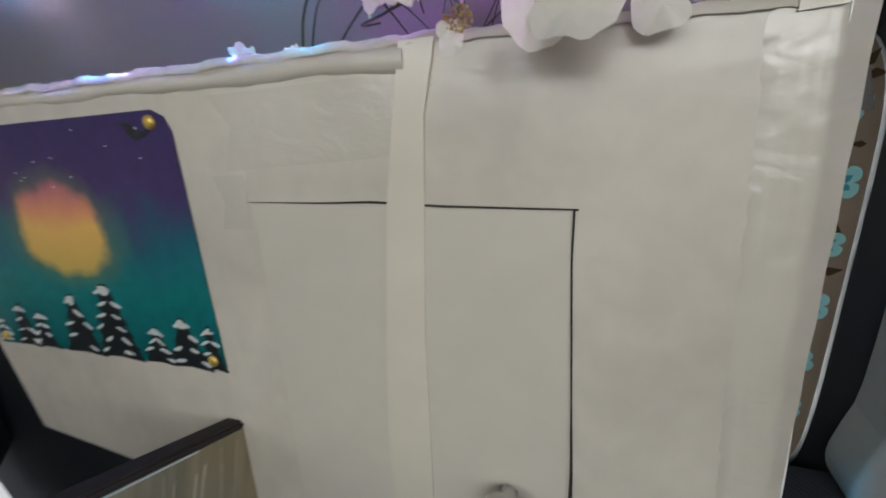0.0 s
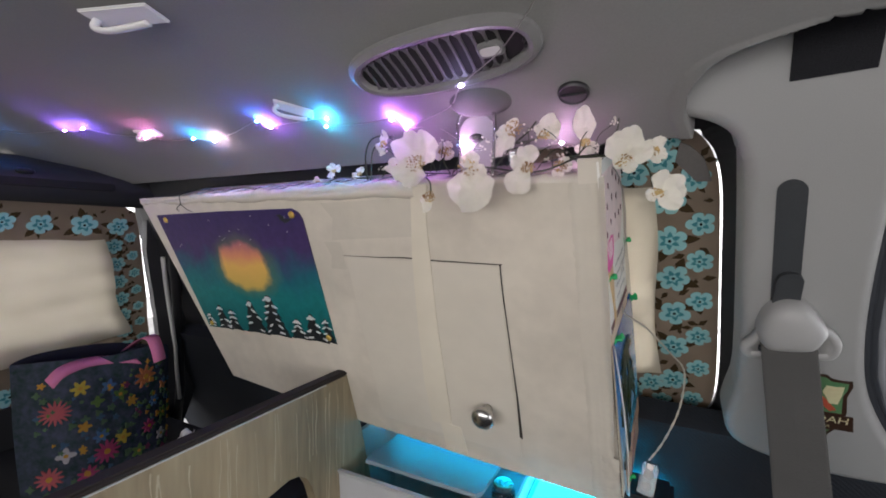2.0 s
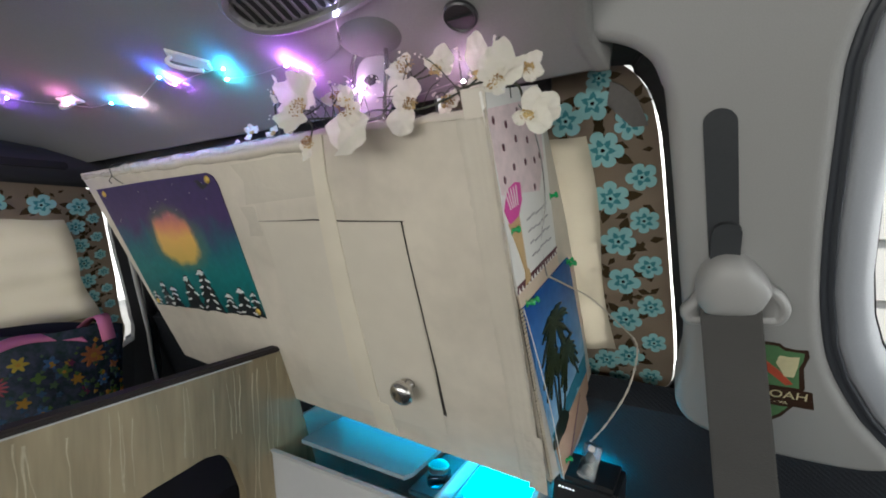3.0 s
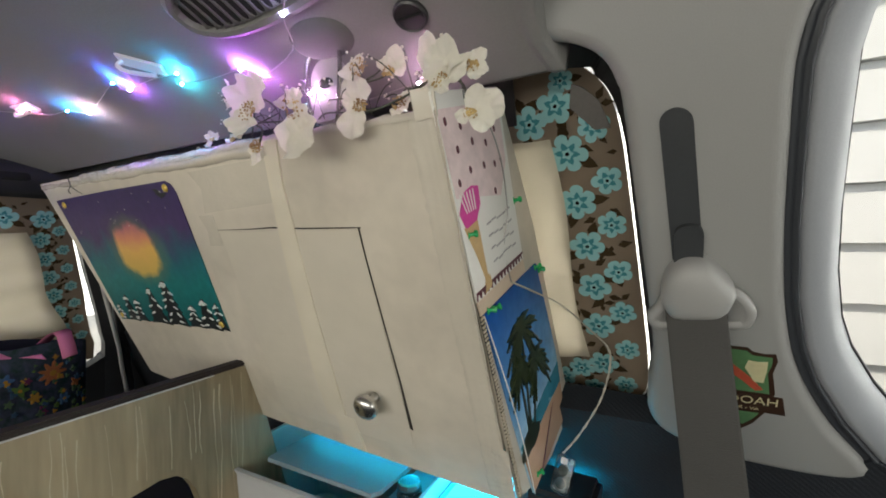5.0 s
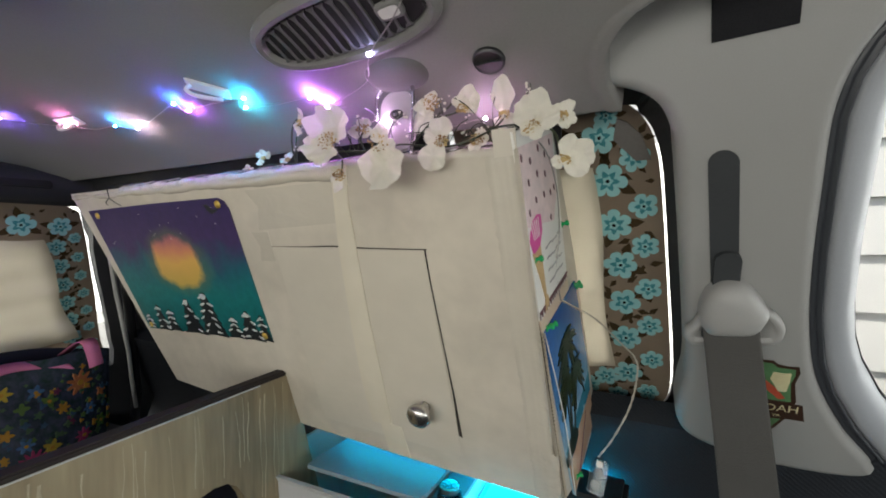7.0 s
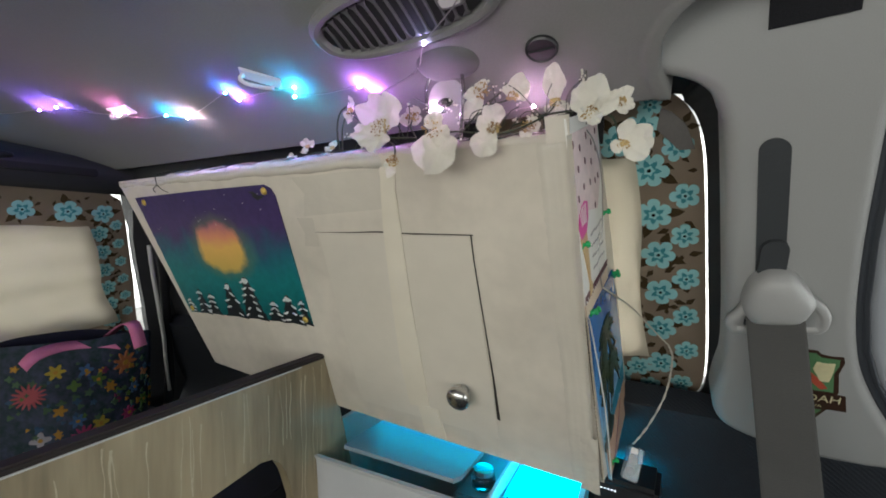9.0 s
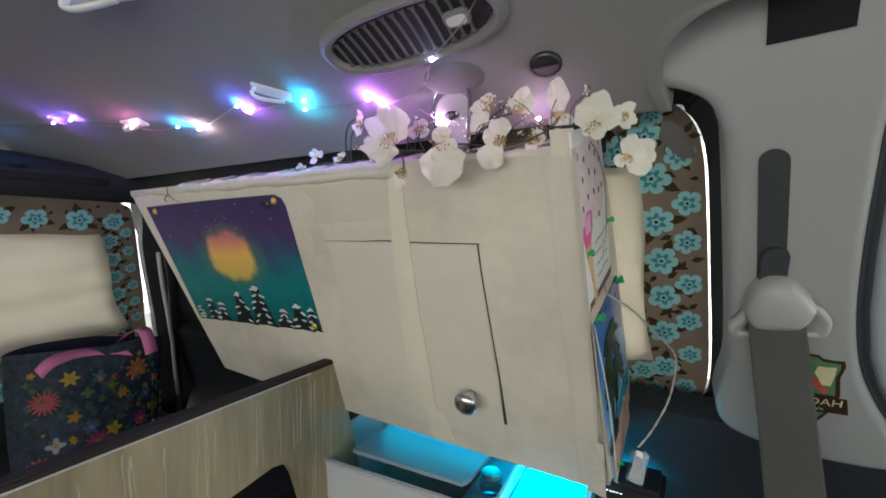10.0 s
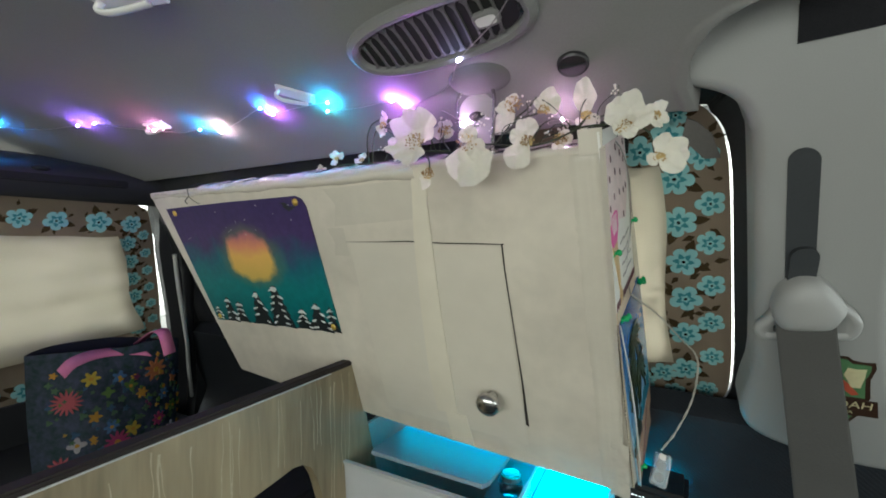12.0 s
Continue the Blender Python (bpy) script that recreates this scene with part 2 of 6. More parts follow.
def seam_x(y):
    """Where the headliner ends against the pillar trim."""
    return float(np.interp(y, (0.250, 0.258, 0.268, 0.280, 0.287, 0.296, 0.311, 0.330, 0.355, 0.380, 0.410), (1.2, 0.42, 0.305, 0.263, 0.250, 0.2405, 0.232, 0.227, 0.228, 0.236, 0.247)))


def roof(x, y):
    """The headliner stops in a curved edge over the pillar trim."""
    z = ceiling_z(y) if y > -0.45 else ceiling_z(-0.9 - y)
    u = (x - seam_x(y)) / 0.007
    return z + 0.15 * step(u - 0.15) * step((y - 0.249) / 0.012) - 0.0022 * step(u + 2.2) * step((y - 0.249) / 0.012) * (1 - step(u - 0.1))


bm = bmesh.new()
xs = sorted(set(list(np.linspace(-1.1, 0.15, 22)) + list(np.linspace(0.16, 0.36, 130)) + list(np.linspace(0.4, 2.0, 14))))
rows = []
for y in list(np.linspace(-1.0, 0.235, 46)) + list(np.linspace(0.245, 0.386, 100)):
    rows.append([(x, y, roof(x, y)) for x in xs])
for dy, dz in ((0.006, 0.001), (0.010, 0.006), (0.011, 0.02), (0.011, 0.09)):
    rows.append([(x, 0.386 + dy, roof(x, 0.386) + dz) for x in xs])
loft(bm, rows, close=False)
loft(bm, [[(p[0], p[1], p[2] + 0.03) for p in r] for r in rows[:146]], close=False)
tagged(part("ceiling", bm, HEADLINER, smooth=True), "grey cloth headliner of a van, curving down to the side", "ceiling", kind="structure")

tagged(part("floor", boxed(-1.2, 2.1, -1.05, 0.8, 0.22, 0.25), CARPET), "dark carpeted van floor", "floor", kind="structure")

# light pillar trim between the two side windows
outline = [(0.206, 1.198), (0.226, 1.1935), (0.245, 1.1885), (0.262, 1.1805), (0.274, 1.169), (0.281, 1.153), (0.2845, 1.138), (0.295, 1.034), (0.306, 0.901), (0.302, 0.86),
           (0.299, 0.826), (0.31, 0.80), (0.335, 0.785), (0.37, 0.776), (0.408, 0.770), (0.475, 0.772), (0.497, 0.790), (0.462, 0.835), (0.436, 0.88),
           (0.422, 0.917), (0.411, 0.97), (0.404, 1.034), (0.400, 1.10), (0.398, 1.147), (0.402, 1.175), (0.411, 1.197), (0.430, 1.222), (0.46, 1.24),
           (0.52, 1.25), (1.1, 1.25), (1.1, 1.37), (0.45, 1.37), (0.335, 1.36), (0.25, 1.33), (0.215, 1.28), (0.205, 1.24)]
loop = [Vector((p.x, p.y)) for p in smooth_curve([(*on_pillar(*p), 0) for p in outline], 3, True)]
bm = bmesh.new()
rings = []
for d, y in [(0.012 * (1 - math.sin(radians(a))), 0.011 * (1 - math.cos(radians(a)))) for a in range(0, 91, 9)] + [(0.0, 0.05)]:
    lp = offset_loop(loop, d)
    rings.append([(p.x, y, p.y) for p in lp])
rr = loft(bm, rings)
bm.faces.new(rr[0])
pillar = part("wall_pillar_trim", bm, TRIM)
pillar.matrix_world = PILLAR
tagged(pillar, "light grey moulded plastic pillar trim between van windows", "wall", kind="structure")

# dark lower trim below the windows
lower = [(-1.2, 0.2), (1.6, 0.2), (1.6, 0.76), (0.60, 0.765), (0.497, 0.80), (0.475, 0.79), (0.40, 0.79), (0.3, 0.80), (0.2, 0.803), (-0.980, 0.803), (-1.055, 0.74), (-1.2, 0.70)]
bm = bmesh.new()
slab(bm, [on_pillar(*p) for p in lower], 0.006, 0.05)
low = part("wall_lower_trim", bm, RIBBED)
low.matrix_world = PILLAR
tagged(low, "charcoal carpeted lower side wall of a van", "wall", kind="structure")

# black frame round the curtained side window
wa_out = [on_glass(x, z) for x, z in ((-0.98, 0.74), (-0.2, 0.74), (0.27, 0.74), (0.300, 0.752), (0.322, 0.785), (0.330, 0.83), (0.328, 0.9), (0.32, 1.0), (0.312, 1.10), (0.306, 1.15), (0.296, 1.19), (0.275, 1.225), (0.235, 1.25), (-0.2, 1.27), (-0.80, 1.27))]
wa_in = [on_glass(x, z) for x, z in ((0.02, 0.82), (0.05, 0.793), (0.25, 0.793), (0.279, 0.801), (0.296, 0.817), (0.301, 0.842), (0.300, 0.9), (0.292, 1.0), (0.284, 1.10), (0.279, 1.145), (0.270, 1.178), (0.255, 1.198), (0.232, 1.208), (0.05, 1.21), (0.02, 1.18))]
wa_out, wa_in = ([Vector((p.x, p.y)) for p in smooth_curve([(q.x, q.y, 0) for q in lp], 3, True)] for lp in (wa_out, wa_in))
bm = bmesh.new()
loft(bm, [[(p.x, -0.05, p.y) for p in wa_out], [(p.x, -0.012, p.y) for p in wa_in], [(p.x, -0.004, p.y) for p in wa_in], [(p.x, 0.012, p.y) for p in wa_out]])
wf = part("window_1", bm, RUBBER)
wf.matrix_world = GLASSP
tagged(wf, "black rubber and plastic frame of a van side window", "window frame", kind="structure")
bm = bmesh.new()
slab(bm, [on_glass(x, z) for x, z in ((0.01, 0.785), (0.31, 0.785), (0.31, 1.215), (0.01, 1.215))], 0.006, 0.010)
g = part("pane", bm, GLASS, wf)
g.visible_shadow = False

# unseen skin over the headliner and beside the front seats, added to block stray light
bm = bmesh.new()
box(bm, -1.16, 2.06, -1.06, 0.60, 1.48, 1.50)
box(bm, -1.16, 2.06, 0.56, 0.60, 1.28, 1.48)
box(bm, -1.16, 2.06, -1.06, -1.02, 1.30, 1.48)
box(bm, 2.02, 2.06, -1.02, 0.56, 1.33, 1.48)
box(bm, 1.09, 2.0, 0.56, 0.60, 0.2, 1.28)
tagged(part("roof", bm, TRIM_DARK), "unseen outer roof skin added to block stray light", "roof", kind="structure")

# rest of the shell: rear, far side and front with their openings
bm = bmesh.new()
box(bm, -1.15, 2.05, -1.06, -1.0, 0.2, 0.80)
box(bm, -1.15, 2.05, -1.06, -1.0, 1.22, 1.32)
box(bm, -1.15, -0.80, -1.06, -1.0, 0.8, 1.22)
box(bm, 1.05, 2.05, -1.06, -1.0, 0.8, 1.22)
tagged(part("wall_far_side", bm, TRIM), "grey trimmed far side wall of the van", "wall", kind="structure")
bm = bmesh.new()
box(bm, 2.0, 2.06, -1.0, 0.9, 0.2, 0.76)
box(bm, 2.0, 2.06, -1.0, 0.9, 1.24, 1.34)
tagged(part("wall_front", bm, TRIM_DARK), "dark front end of the van under the windscreen", "wall", kind="structure")

# ---- materials of the things ----
CARD_DOOR = surface("cream cardboard flap", (0.645, 0.592, 0.503), 0.4, vary=0.05, grain=35, blotch=6, bump=0.08, spec=0.35)
film_over(CARD_DOOR, 0.7, 15.0, 0.2)
TAPE = surface("cream packing tape", (0.71, 0.65, 0.535), 0.24, vary=0.05, grain=25, blotch=9, bump=0.12)
FILM = surface("clear tape over cardboard", (0.64, 0.588, 0.50), 0.16, vary=0.08, grain=40, blotch=6, bump=0.3, coat=0.4)
film_over(FILM, 0.9, 24.0, 0.35)
CUT_SHADE = surface("painted shade of a cut", (0.03, 0.025, 0.02), 0.9, grain=90)
CHROME = surface("brushed chrome", (0.60, 0.585, 0.56), 0.26, metal=1.0, vary=0.08, grain=120, bump=0.1)
BRASS = surface("gold pin", (0.75, 0.52, 0.12), 0.3, metal=0.6, grain=90)
PIN_GREEN = surface("clear green plastic", (0.02, 0.42, 0.13), 0.2, grain=90, bump=0.02)
PAPER = surface("white glossy paper", (0.80, 0.78, 0.74), 0.3, vary=0.02, grain=200, bump=0.02)
PINK_PAPER = surface("pink printed paper", (0.82, 0.66, 0.66), 0.35, vary=0.1, grain=120, blotch=60, bump=0.02)
MAROON = surface("maroon ink", (0.10, 0.015, 0.03), 0.4, grain=200, bump=0)
MAGENTA = surface("magenta ink", (0.70, 0.06, 0.35), 0.4, vary=0.15, grain=200, bump=0)
CONE = surface("wafer ink", (0.62, 0.42, 0.20), 0.4, vary=0.12, grain=200, bump=0)
INKGREY = surface("grey ink", (0.42, 0.40, 0.40), 0.5, grain=200, bump=0)
PALM = surface("dark palm print", (0.012, 0.022, 0.012), 0.3, grain=120, bump=0)
PALM_LIGHT = surface("olive palm print", (0.035, 0.05, 0.015), 0.3, grain=120, bump=0)
SEA = surface("turquoise sea print", (0.06, 0.30, 0.42), 0.25, vary=0.2, grain=60, blotch=20, bump=0)
SAND = surface("sand print", (0.62, 0.40, 0.28), 0.25, vary=0.08, grain=90, bump=0)
PETAL = surface("white silk petal", (0.80, 0.77, 0.68), 0.75, vary=0.06, grain=260, blotch=30, bump=0.25, spec=0.2)
PETAL_EYE = surface("speckled flower centre", (0.66, 0.50, 0.22), 0.8, vary=0.4, grain=330, blotch=90, bump=0.3, tint=(0.16, 0.06, 0.03))
let_light_through(PETAL, 0.3, (0.80, 0.77, 0.68))
STEM = surface("dark green plastic stem", (0.035, 0.045, 0.022), 0.5, grain=200)
WIRE = surface("silver lamp wire", (0.42, 0.40, 0.38), 0.35, metal=0.7, grain=200)
WIRE_WHITE = surface("cream cord", (0.62, 0.58, 0.50), 0.5, grain=200)
CLIP = surface("white plastic clip", (0.72, 0.71, 0.69), 0.25, vary=0.03, grain=120, bump=0.03)
VENT_GREY = surface("grey vent plastic", (0.185, 0.182, 0.177), 0.4, vary=0.05, grain=400, bump=0.08)
# near-black colour holds the shade of vent, hook hole and rear slot
HOLE_SHADE = surface("painted hole shade", (0.008, 0.008, 0.008), 0.8, grain=90)
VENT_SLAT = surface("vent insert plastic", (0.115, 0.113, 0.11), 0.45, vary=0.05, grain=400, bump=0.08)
BOSS_SHADE = surface("matt boss plastic with shade in its grey", (0.135, 0.132, 0.13), 0.9, vary=0.05, grain=400, bump=0.08, spec=0.15)
LIT_PLATE = surface("pale lit patch behind hook", (0.36, 0.33, 0.335), 0.45, vary=0.06, grain=160, bump=0.04)
BLACK = surface("black plastic", (0.020, 0.020, 0.022), 0.35, grain=300, bump=0.06)
WEB = surface("grey belt webbing", (0.085, 0.083, 0.08), 0.8, vary=0.06, grain=420, blotch=8, bump=0.5, stretch=(1, 1, 4), spec=0.2)
TRACK = surface("dark belt track", (0.034, 0.038, 0.042), 0.55, grain=420, bump=0.1)
BELTGREY = surface("grey belt cover", (0.345, 0.343, 0.335), 0.42, vary=0.03, grain=500, bump=0.06)
PETAL_BLUE = surface("pale blue print", (0.30, 0.58, 0.59), 0.95, vary=0.06, grain=900, blotch=20, bump=0.3, spec=0.1)
PETAL_TEAL = surface("teal print", (0.065, 0.27, 0.31), 0.95, vary=0.08, grain=900, blotch=20, bump=0.3, spec=0.1)
PRINT_DARK = surface("black print", (0.012, 0.010, 0.010), 0.95, grain=900, bump=0.3, spec=0.1)
LEAF_BROWN = surface("dark olive print", (0.062, 0.043, 0.022), 0.95, grain=900, bump=0.3, spec=0.1)
GREY_TAPE = surface("grey cloth tape", (0.16, 0.15, 0.14), 0.55, grain=300, bump=0.2)
BAG = surface("navy printed cotton", (0.046, 0.050, 0.082), 0.9, grain=160, blotch=70, bump=0.3, spec=0.1, tint=(0.010, 0.026, 0.016))
BAG_IN = surface("dark navy lining", (0.008, 0.009, 0.020), 0.95, grain=700, bump=0.3)
BAG_STRAP = surface("pink webbing", (0.60, 0.19, 0.32), 0.85, grain=600, bump=0.4, spec=0.15)
TUB = surface("white tub plastic", (0.56, 0.56, 0.56), 0.35, vary=0.03, grain=100, bump=0.04)
LID = surface("frosted lid plastic", (0.27, 0.33, 0.36), 0.4, vary=0.05, grain=160, bump=0.06)
CLEAR = clear("clear plastic", (0.36, 0.52, 0.58), 0.08)


def print_mat(name, color):
    return surface(name, color, 0.9, vary=0.12, grain=700, blotch=40, bump=0.3, spec=0.1)


def sky_paper(name, stops, warp=0.02, lo=-0.1, hi=0.1, rough=0.3):
    """Paint or print that changes colour with height over the sheet, with uneven brushed borders."""
    m, n, l, b = nodes_of(name)
    tc, sep, noi, rng, ramp = (n.new("ShaderNode" + k) for k in ("TexCoord", "SeparateXYZ", "TexNoise", "MapRange", "ValToRGB"))
    noi.inputs["Scale"].default_value, noi.inputs["Detail"].default_value = 22, 5
    l.new(tc.outputs["Object"], sep.inputs[0]), l.new(tc.outputs["Object"], noi.inputs[0])
    ma = n.new("ShaderNodeMath")
    ma.operation = "MULTIPLY_ADD"
    ma.inputs[1].default_value = warp * 2
    l.new(noi.outputs[0], ma.inputs[0]), l.new(sep.outputs[2], ma.inputs[2])
    rng.inputs[1].default_value, rng.inputs[2].default_value = lo + warp, hi + warp
    l.new(ma.outputs[0], rng.inputs[0]), l.new(rng.outputs[0], ramp.inputs[0])
    el = ramp.color_ramp.elements
    while len(el) < len(stops):
        el.new(0.5)
    for e, (p, c) in zip(el, stops):
        e.position, e.color = p, (*c, 1)
    fine, hsv, r2 = n.new("ShaderNodeTexNoise"), n.new("ShaderNodeHueSaturation"), n.new("ShaderNodeMapRange")
    fine.inputs["Scale"].default_value = 90
    l.new(tc.outputs["Object"], fine.inputs[0]), l.new(fine.outputs[0], r2.inputs[0])
    r2.inputs[3].default_value, r2.inputs[4].default_value = 0.75, 1.25
    l.new(r2.outputs[0], hsv.inputs["Value"]), l.new(ramp.outputs[0], hsv.inputs["Color"]), l.new(hsv.outputs[0], b.inputs["Base Color"])
    bp = n.new("ShaderNodeBump")
    bp.inputs["Strength"].default_value, bp.inputs["Distance"].default_value = 0.25, 0.001
    l.new(noi.outputs[0], bp.inputs["Height"]), l.new(bp.outputs[0], b.inputs["Normal"])
    b.inputs["Roughness"].default_value = rough
    return m


NIGHT = sky_paper("painted night sky", [(0.0, (0.006, 0.10, 0.105)), (0.35, (0.010, 0.165, 0.165)), (0.55, (0.016, 0.11, 0.15)), (0.72, (0.055, 0.032, 0.115)), (1.0, (0.040, 0.026, 0.10))], lo=-0.09, hi=0.132, warp=0.045, rough=0.45)


def add_moon(m, cx, cz, rx, rz):
    """Brushes a soft-edged orange moon with a greenish glow into the painted sky."""
    n, l, b = m.node_tree.nodes, m.node_tree.links, m.node_tree.nodes["Principled BSDF"]
    tc, mp, noi, add, ln = n.new("ShaderNodeTexCoord"), n.new("ShaderNodeMapping"), n.new("ShaderNodeTexNoise"), n.new("ShaderNodeVectorMath"), n.new("ShaderNodeVectorMath")
    mp.inputs["Location"].default_value, mp.inputs["Scale"].default_value = (-cx / rx, 0, -cz / rz), (1 / rx, 0, 1 / rz)
    noi.inputs["Scale"].default_value, noi.inputs["Detail"].default_value = 34, 4
    l.new(tc.outputs["Object"], mp.inputs[0]), l.new(tc.outputs["Object"], noi.inputs[0])
    sc, sub = n.new("ShaderNodeVectorMath"), n.new("ShaderNodeVectorMath")
    sub.operation, sc.operation, add.operation, ln.operation = "SUBTRACT", "SCALE", "ADD", "LENGTH"
    sub.inputs[1].default_value, sc.inputs["Scale"].default_value = (0.5, 0.5, 0.5), 0.55
    l.new(noi.outputs["Color"], sub.inputs[0]), l.new(sub.outputs[0], sc.inputs[0])
    l.new(mp.outputs[0], add.inputs[0]), l.new(sc.outputs[0], add.inputs[1])
    l.new(add.outputs[0], ln.inputs[0])
    sep, ramp = n.new("ShaderNodeSeparateXYZ"), n.new("ShaderNodeValToRGB")
    l.new(add.outputs[0], sep.inputs[0])
    r1 = n.new("ShaderNodeMapRange")
    r1.inputs[1].default_value, r1.inputs[2].default_value = -0.9, 1.1
    l.new(sep.outputs[2], r1.inputs[0]), l.new(r1.outputs[0], ramp.inputs[0])
    el = ramp.color_ramp.elements
    el.new(0.5), el.new(0.75)
    for e, (p, c) in zip(el, ((0.0, (0.55, 0.38, 0.09)), (0.45, (0.72, 0.43, 0.11)), (0.68, (0.66, 0.26, 0.14)), (0.95, (0.34, 0.10, 0.16)))):
        e.position, e.color = p, (*c, 1)
    src = b.inputs["Base Color"].links[0].from_socket
    glow, disc = n.new("ShaderNodeMix"), n.new("ShaderNodeMix")
    g, d = n.new("ShaderNodeMapRange"), n.new("ShaderNodeMapRange")
    g.inputs[1].default_value, g.inputs[2].default_value, g.inputs[3].default_value, g.inputs[4].default_value = 0.95, 1.45, 0.55, 0.0
    d.inputs[1].default_value, d.inputs[2].default_value, d.inputs[3].default_value, d.inputs[4].default_value = 0.88, 1.12, 1.0, 0.0
    l.new(ln.outputs["Value"], g.inputs[0]), l.new(ln.outputs["Value"], d.inputs[0])
    for mx in (glow, disc):
        mx.data_type = "RGBA"
    l.new(g.outputs[0], glow.inputs[0]), l.new(src, glow.inputs[6])
    glow.inputs[7].default_value = (0.14, 0.19, 0.075, 1)
    l.new(d.outputs[0], disc.inputs[0]), l.new(glow.outputs[2], disc.inputs[6]), l.new(ramp.outputs[0], disc.inputs[7])
    l.new(disc.outputs[2], b.inputs["Base Color"])
    b.inputs["Specular IOR Level"].default_value = 0.25


add_moon(NIGHT, -0.2185, 0.039, 0.060, 0.042)
BEACH = sky_paper("printed beach sky", [(0.0, (0.40, 0.62, 0.78)), (0.35, (0.12, 0.34, 0.66)), (1.0, (0.010, 0.085, 0.34))], lo=-0.36, hi=-0.19, warp=0.01, rough=0.18)
TREE_DARK = surface("dark paint", (0.010, 0.014, 0.016), 0.5, grain=200)
SNOW = surface("white paint strokes", (0.62, 0.64, 0.62), 0.55, vary=0.1, grain=200)


def blob(n, r, wob, seed, sx=1.0, sz=1.0):
    rnd = random.Random(seed)
    ph = [rnd.uniform(0, 6.28) for _ in range(4)]
    out = []
    for k in range(n):
        a = 2 * math.pi * k / n
        q = r * (1 + wob * (math.sin(2 * a + ph[0]) * 0.5 + math.sin(3 * a + ph[1]) * 0.4 + math.sin(5 * a + ph[2]) * 0.3))
        out.append((sx * q * math.cos(a), sz * q * math.sin(a)))
    return out


def moved(loop, x, z, turn=0.0, s=1.0):
    c, d = math.cos(turn), math.sin(turn)
    return [(x + s * (p[0] * c - p[1] * d), z + s * (p[0] * d + p[1] * c)) for p in loop]


# ---- cardboard cabinet hung along the side window ----
cab = thing("cardboard_cabinet", FACE, "cream taped cardboard cabinet hung along a van window", "cabinet")
front = [(-0.456, 0.161), (-0.363, -0.203), (-0.20, -0.218), (-0.03, -0.232), (0.16, -0.243), (0.343, -0.252), (0.338, -0.05), (0.329, 0.155), (0.13, 0.161)]
bm = bmesh.new()
slab(bm, front, 0.0, 0.006)
part("front_panel", bm, CARD, cab)

# side panel leans back with the wall; x runs into the depth
SIDE = axes((0.1555, 0.2963, 1.1312), (0.0852, 0.9417, 0.3254), (-0.9947, 0.0994, -0.0272))
TO_SIDE = FACE.inverted() @ SIDE
bm = bmesh.new()
slab(bm, [(0.002, -0.002), (0.006, -0.402), (0.05, -0.425), (0.10, -0.436), (0.185, -0.436), (0.19, -0.40), (0.166, -0.15), (0.132, 0.008), (0.125, 0.012)], 0.0, 0.005)
sp = part("side_panel", bm, CARD, cab)
sp.matrix_local = TO_SIDE
# open flutes of the corrugated edge
bm = bmesh.new()
rnd = random.Random(4)
for k in range(90):
    z = -0.004 - k * 0.0044
    box(bm, -0.0008, 0.0052, -0.0020, -0.0002, z - 0.0021 + rnd.uniform(-0.0005, 0.0005), z, m=Matrix.Translation((0.000 + k * 0.00004, 0, 0)))
fl = part("corrugated_edge", bm, CARD_EDGE, cab, "torn corrugated cardboard edge")
fl.matrix_local = TO_SIDE
# near-black strip paints the shade between the flutes
bm = bmesh.new()
slab(bm, [(0.0058, -0.004), (0.0098, -0.402), (0.0030, -0.402), (-0.0012, -0.004)], -0.0009, -0.0001)
fl = part("flute_shade", bm, CUT_SHADE, cab)
fl.matrix_local = TO_SIDE
# top and bottom closing panels, set back from the front
bm = bmesh.new()
slab(bm, [(-0.452, 0.0), (0.322, 0.0), (0.318, 0.11), (-0.44, 0.11)], 0, 0.005)
tp = part("top_panel", bm, CARD, cab)
tp.matrix_local = Matrix.Translation((0, 0.0065, 0.150)) @ Matrix.Rotation(radians(-88), 4, "X")
bm = bmesh.new()
slab(bm, [(-0.355, 0.0), (0.335, 0.0), (0.345, 0.17), (-0.35, 0.17)], 0, 0.005)
bt = part("bottom_panel", bm, CARD, cab)
bt.matrix_local = Matrix.Translation((0, 0.0065, -0.214)) @ Matrix.Rotation(radians(1.5), 4, "Y") @ Matrix.Rotation(radians(-90), 4, "X")
bm = bmesh.new()
slab(bm, [(-0.449, 0.148), (-0.356, -0.195), (-0.36, -0.198), (-0.453, 0.150)], 0.0065, 0.12)
part("end_panel", bm, CARD, cab)
# the flap that was cut into the front, its slits painted as strips of shade
bm = bmesh.new()
slab(bm, [(0.004, 0.0635), (0.004, -0.206), (0.228, -0.214), (0.2275, -0.17), (0.2245, 0.0605)], -0.0008, -0.0001)
flap = part("door_flap", bm, CARD_DOOR, cab)
bm = bmesh.new()
slab(bm, [(0.0, 0.0655), (0.06, 0.0647), (0.10, 0.0652), (0.15, 0.0628), (0.2285, 0.0615), (0.2285, 0.0625), (0.15, 0.0642), (0.10, 0.0668), (0.06, 0.0657), (0.0, 0.0658)], -0.0012, -0.0004)
part("top_slit_shade", bm, CUT_SHADE, cab)
bm = bmesh.new()
slab(bm, [(0.2255, 0.0625), (0.2252, 0.03), (0.228, -0.06), (0.2294, -0.12), (0.2284, -0.181), (0.2322, -0.183), (0.2314, -0.12), (0.2291, -0.06), (0.2263, 0.03), (0.2268, 0.0625)], -0.0013, -0.0004)
part("side_slit_shade", bm, CUT_SHADE, cab)
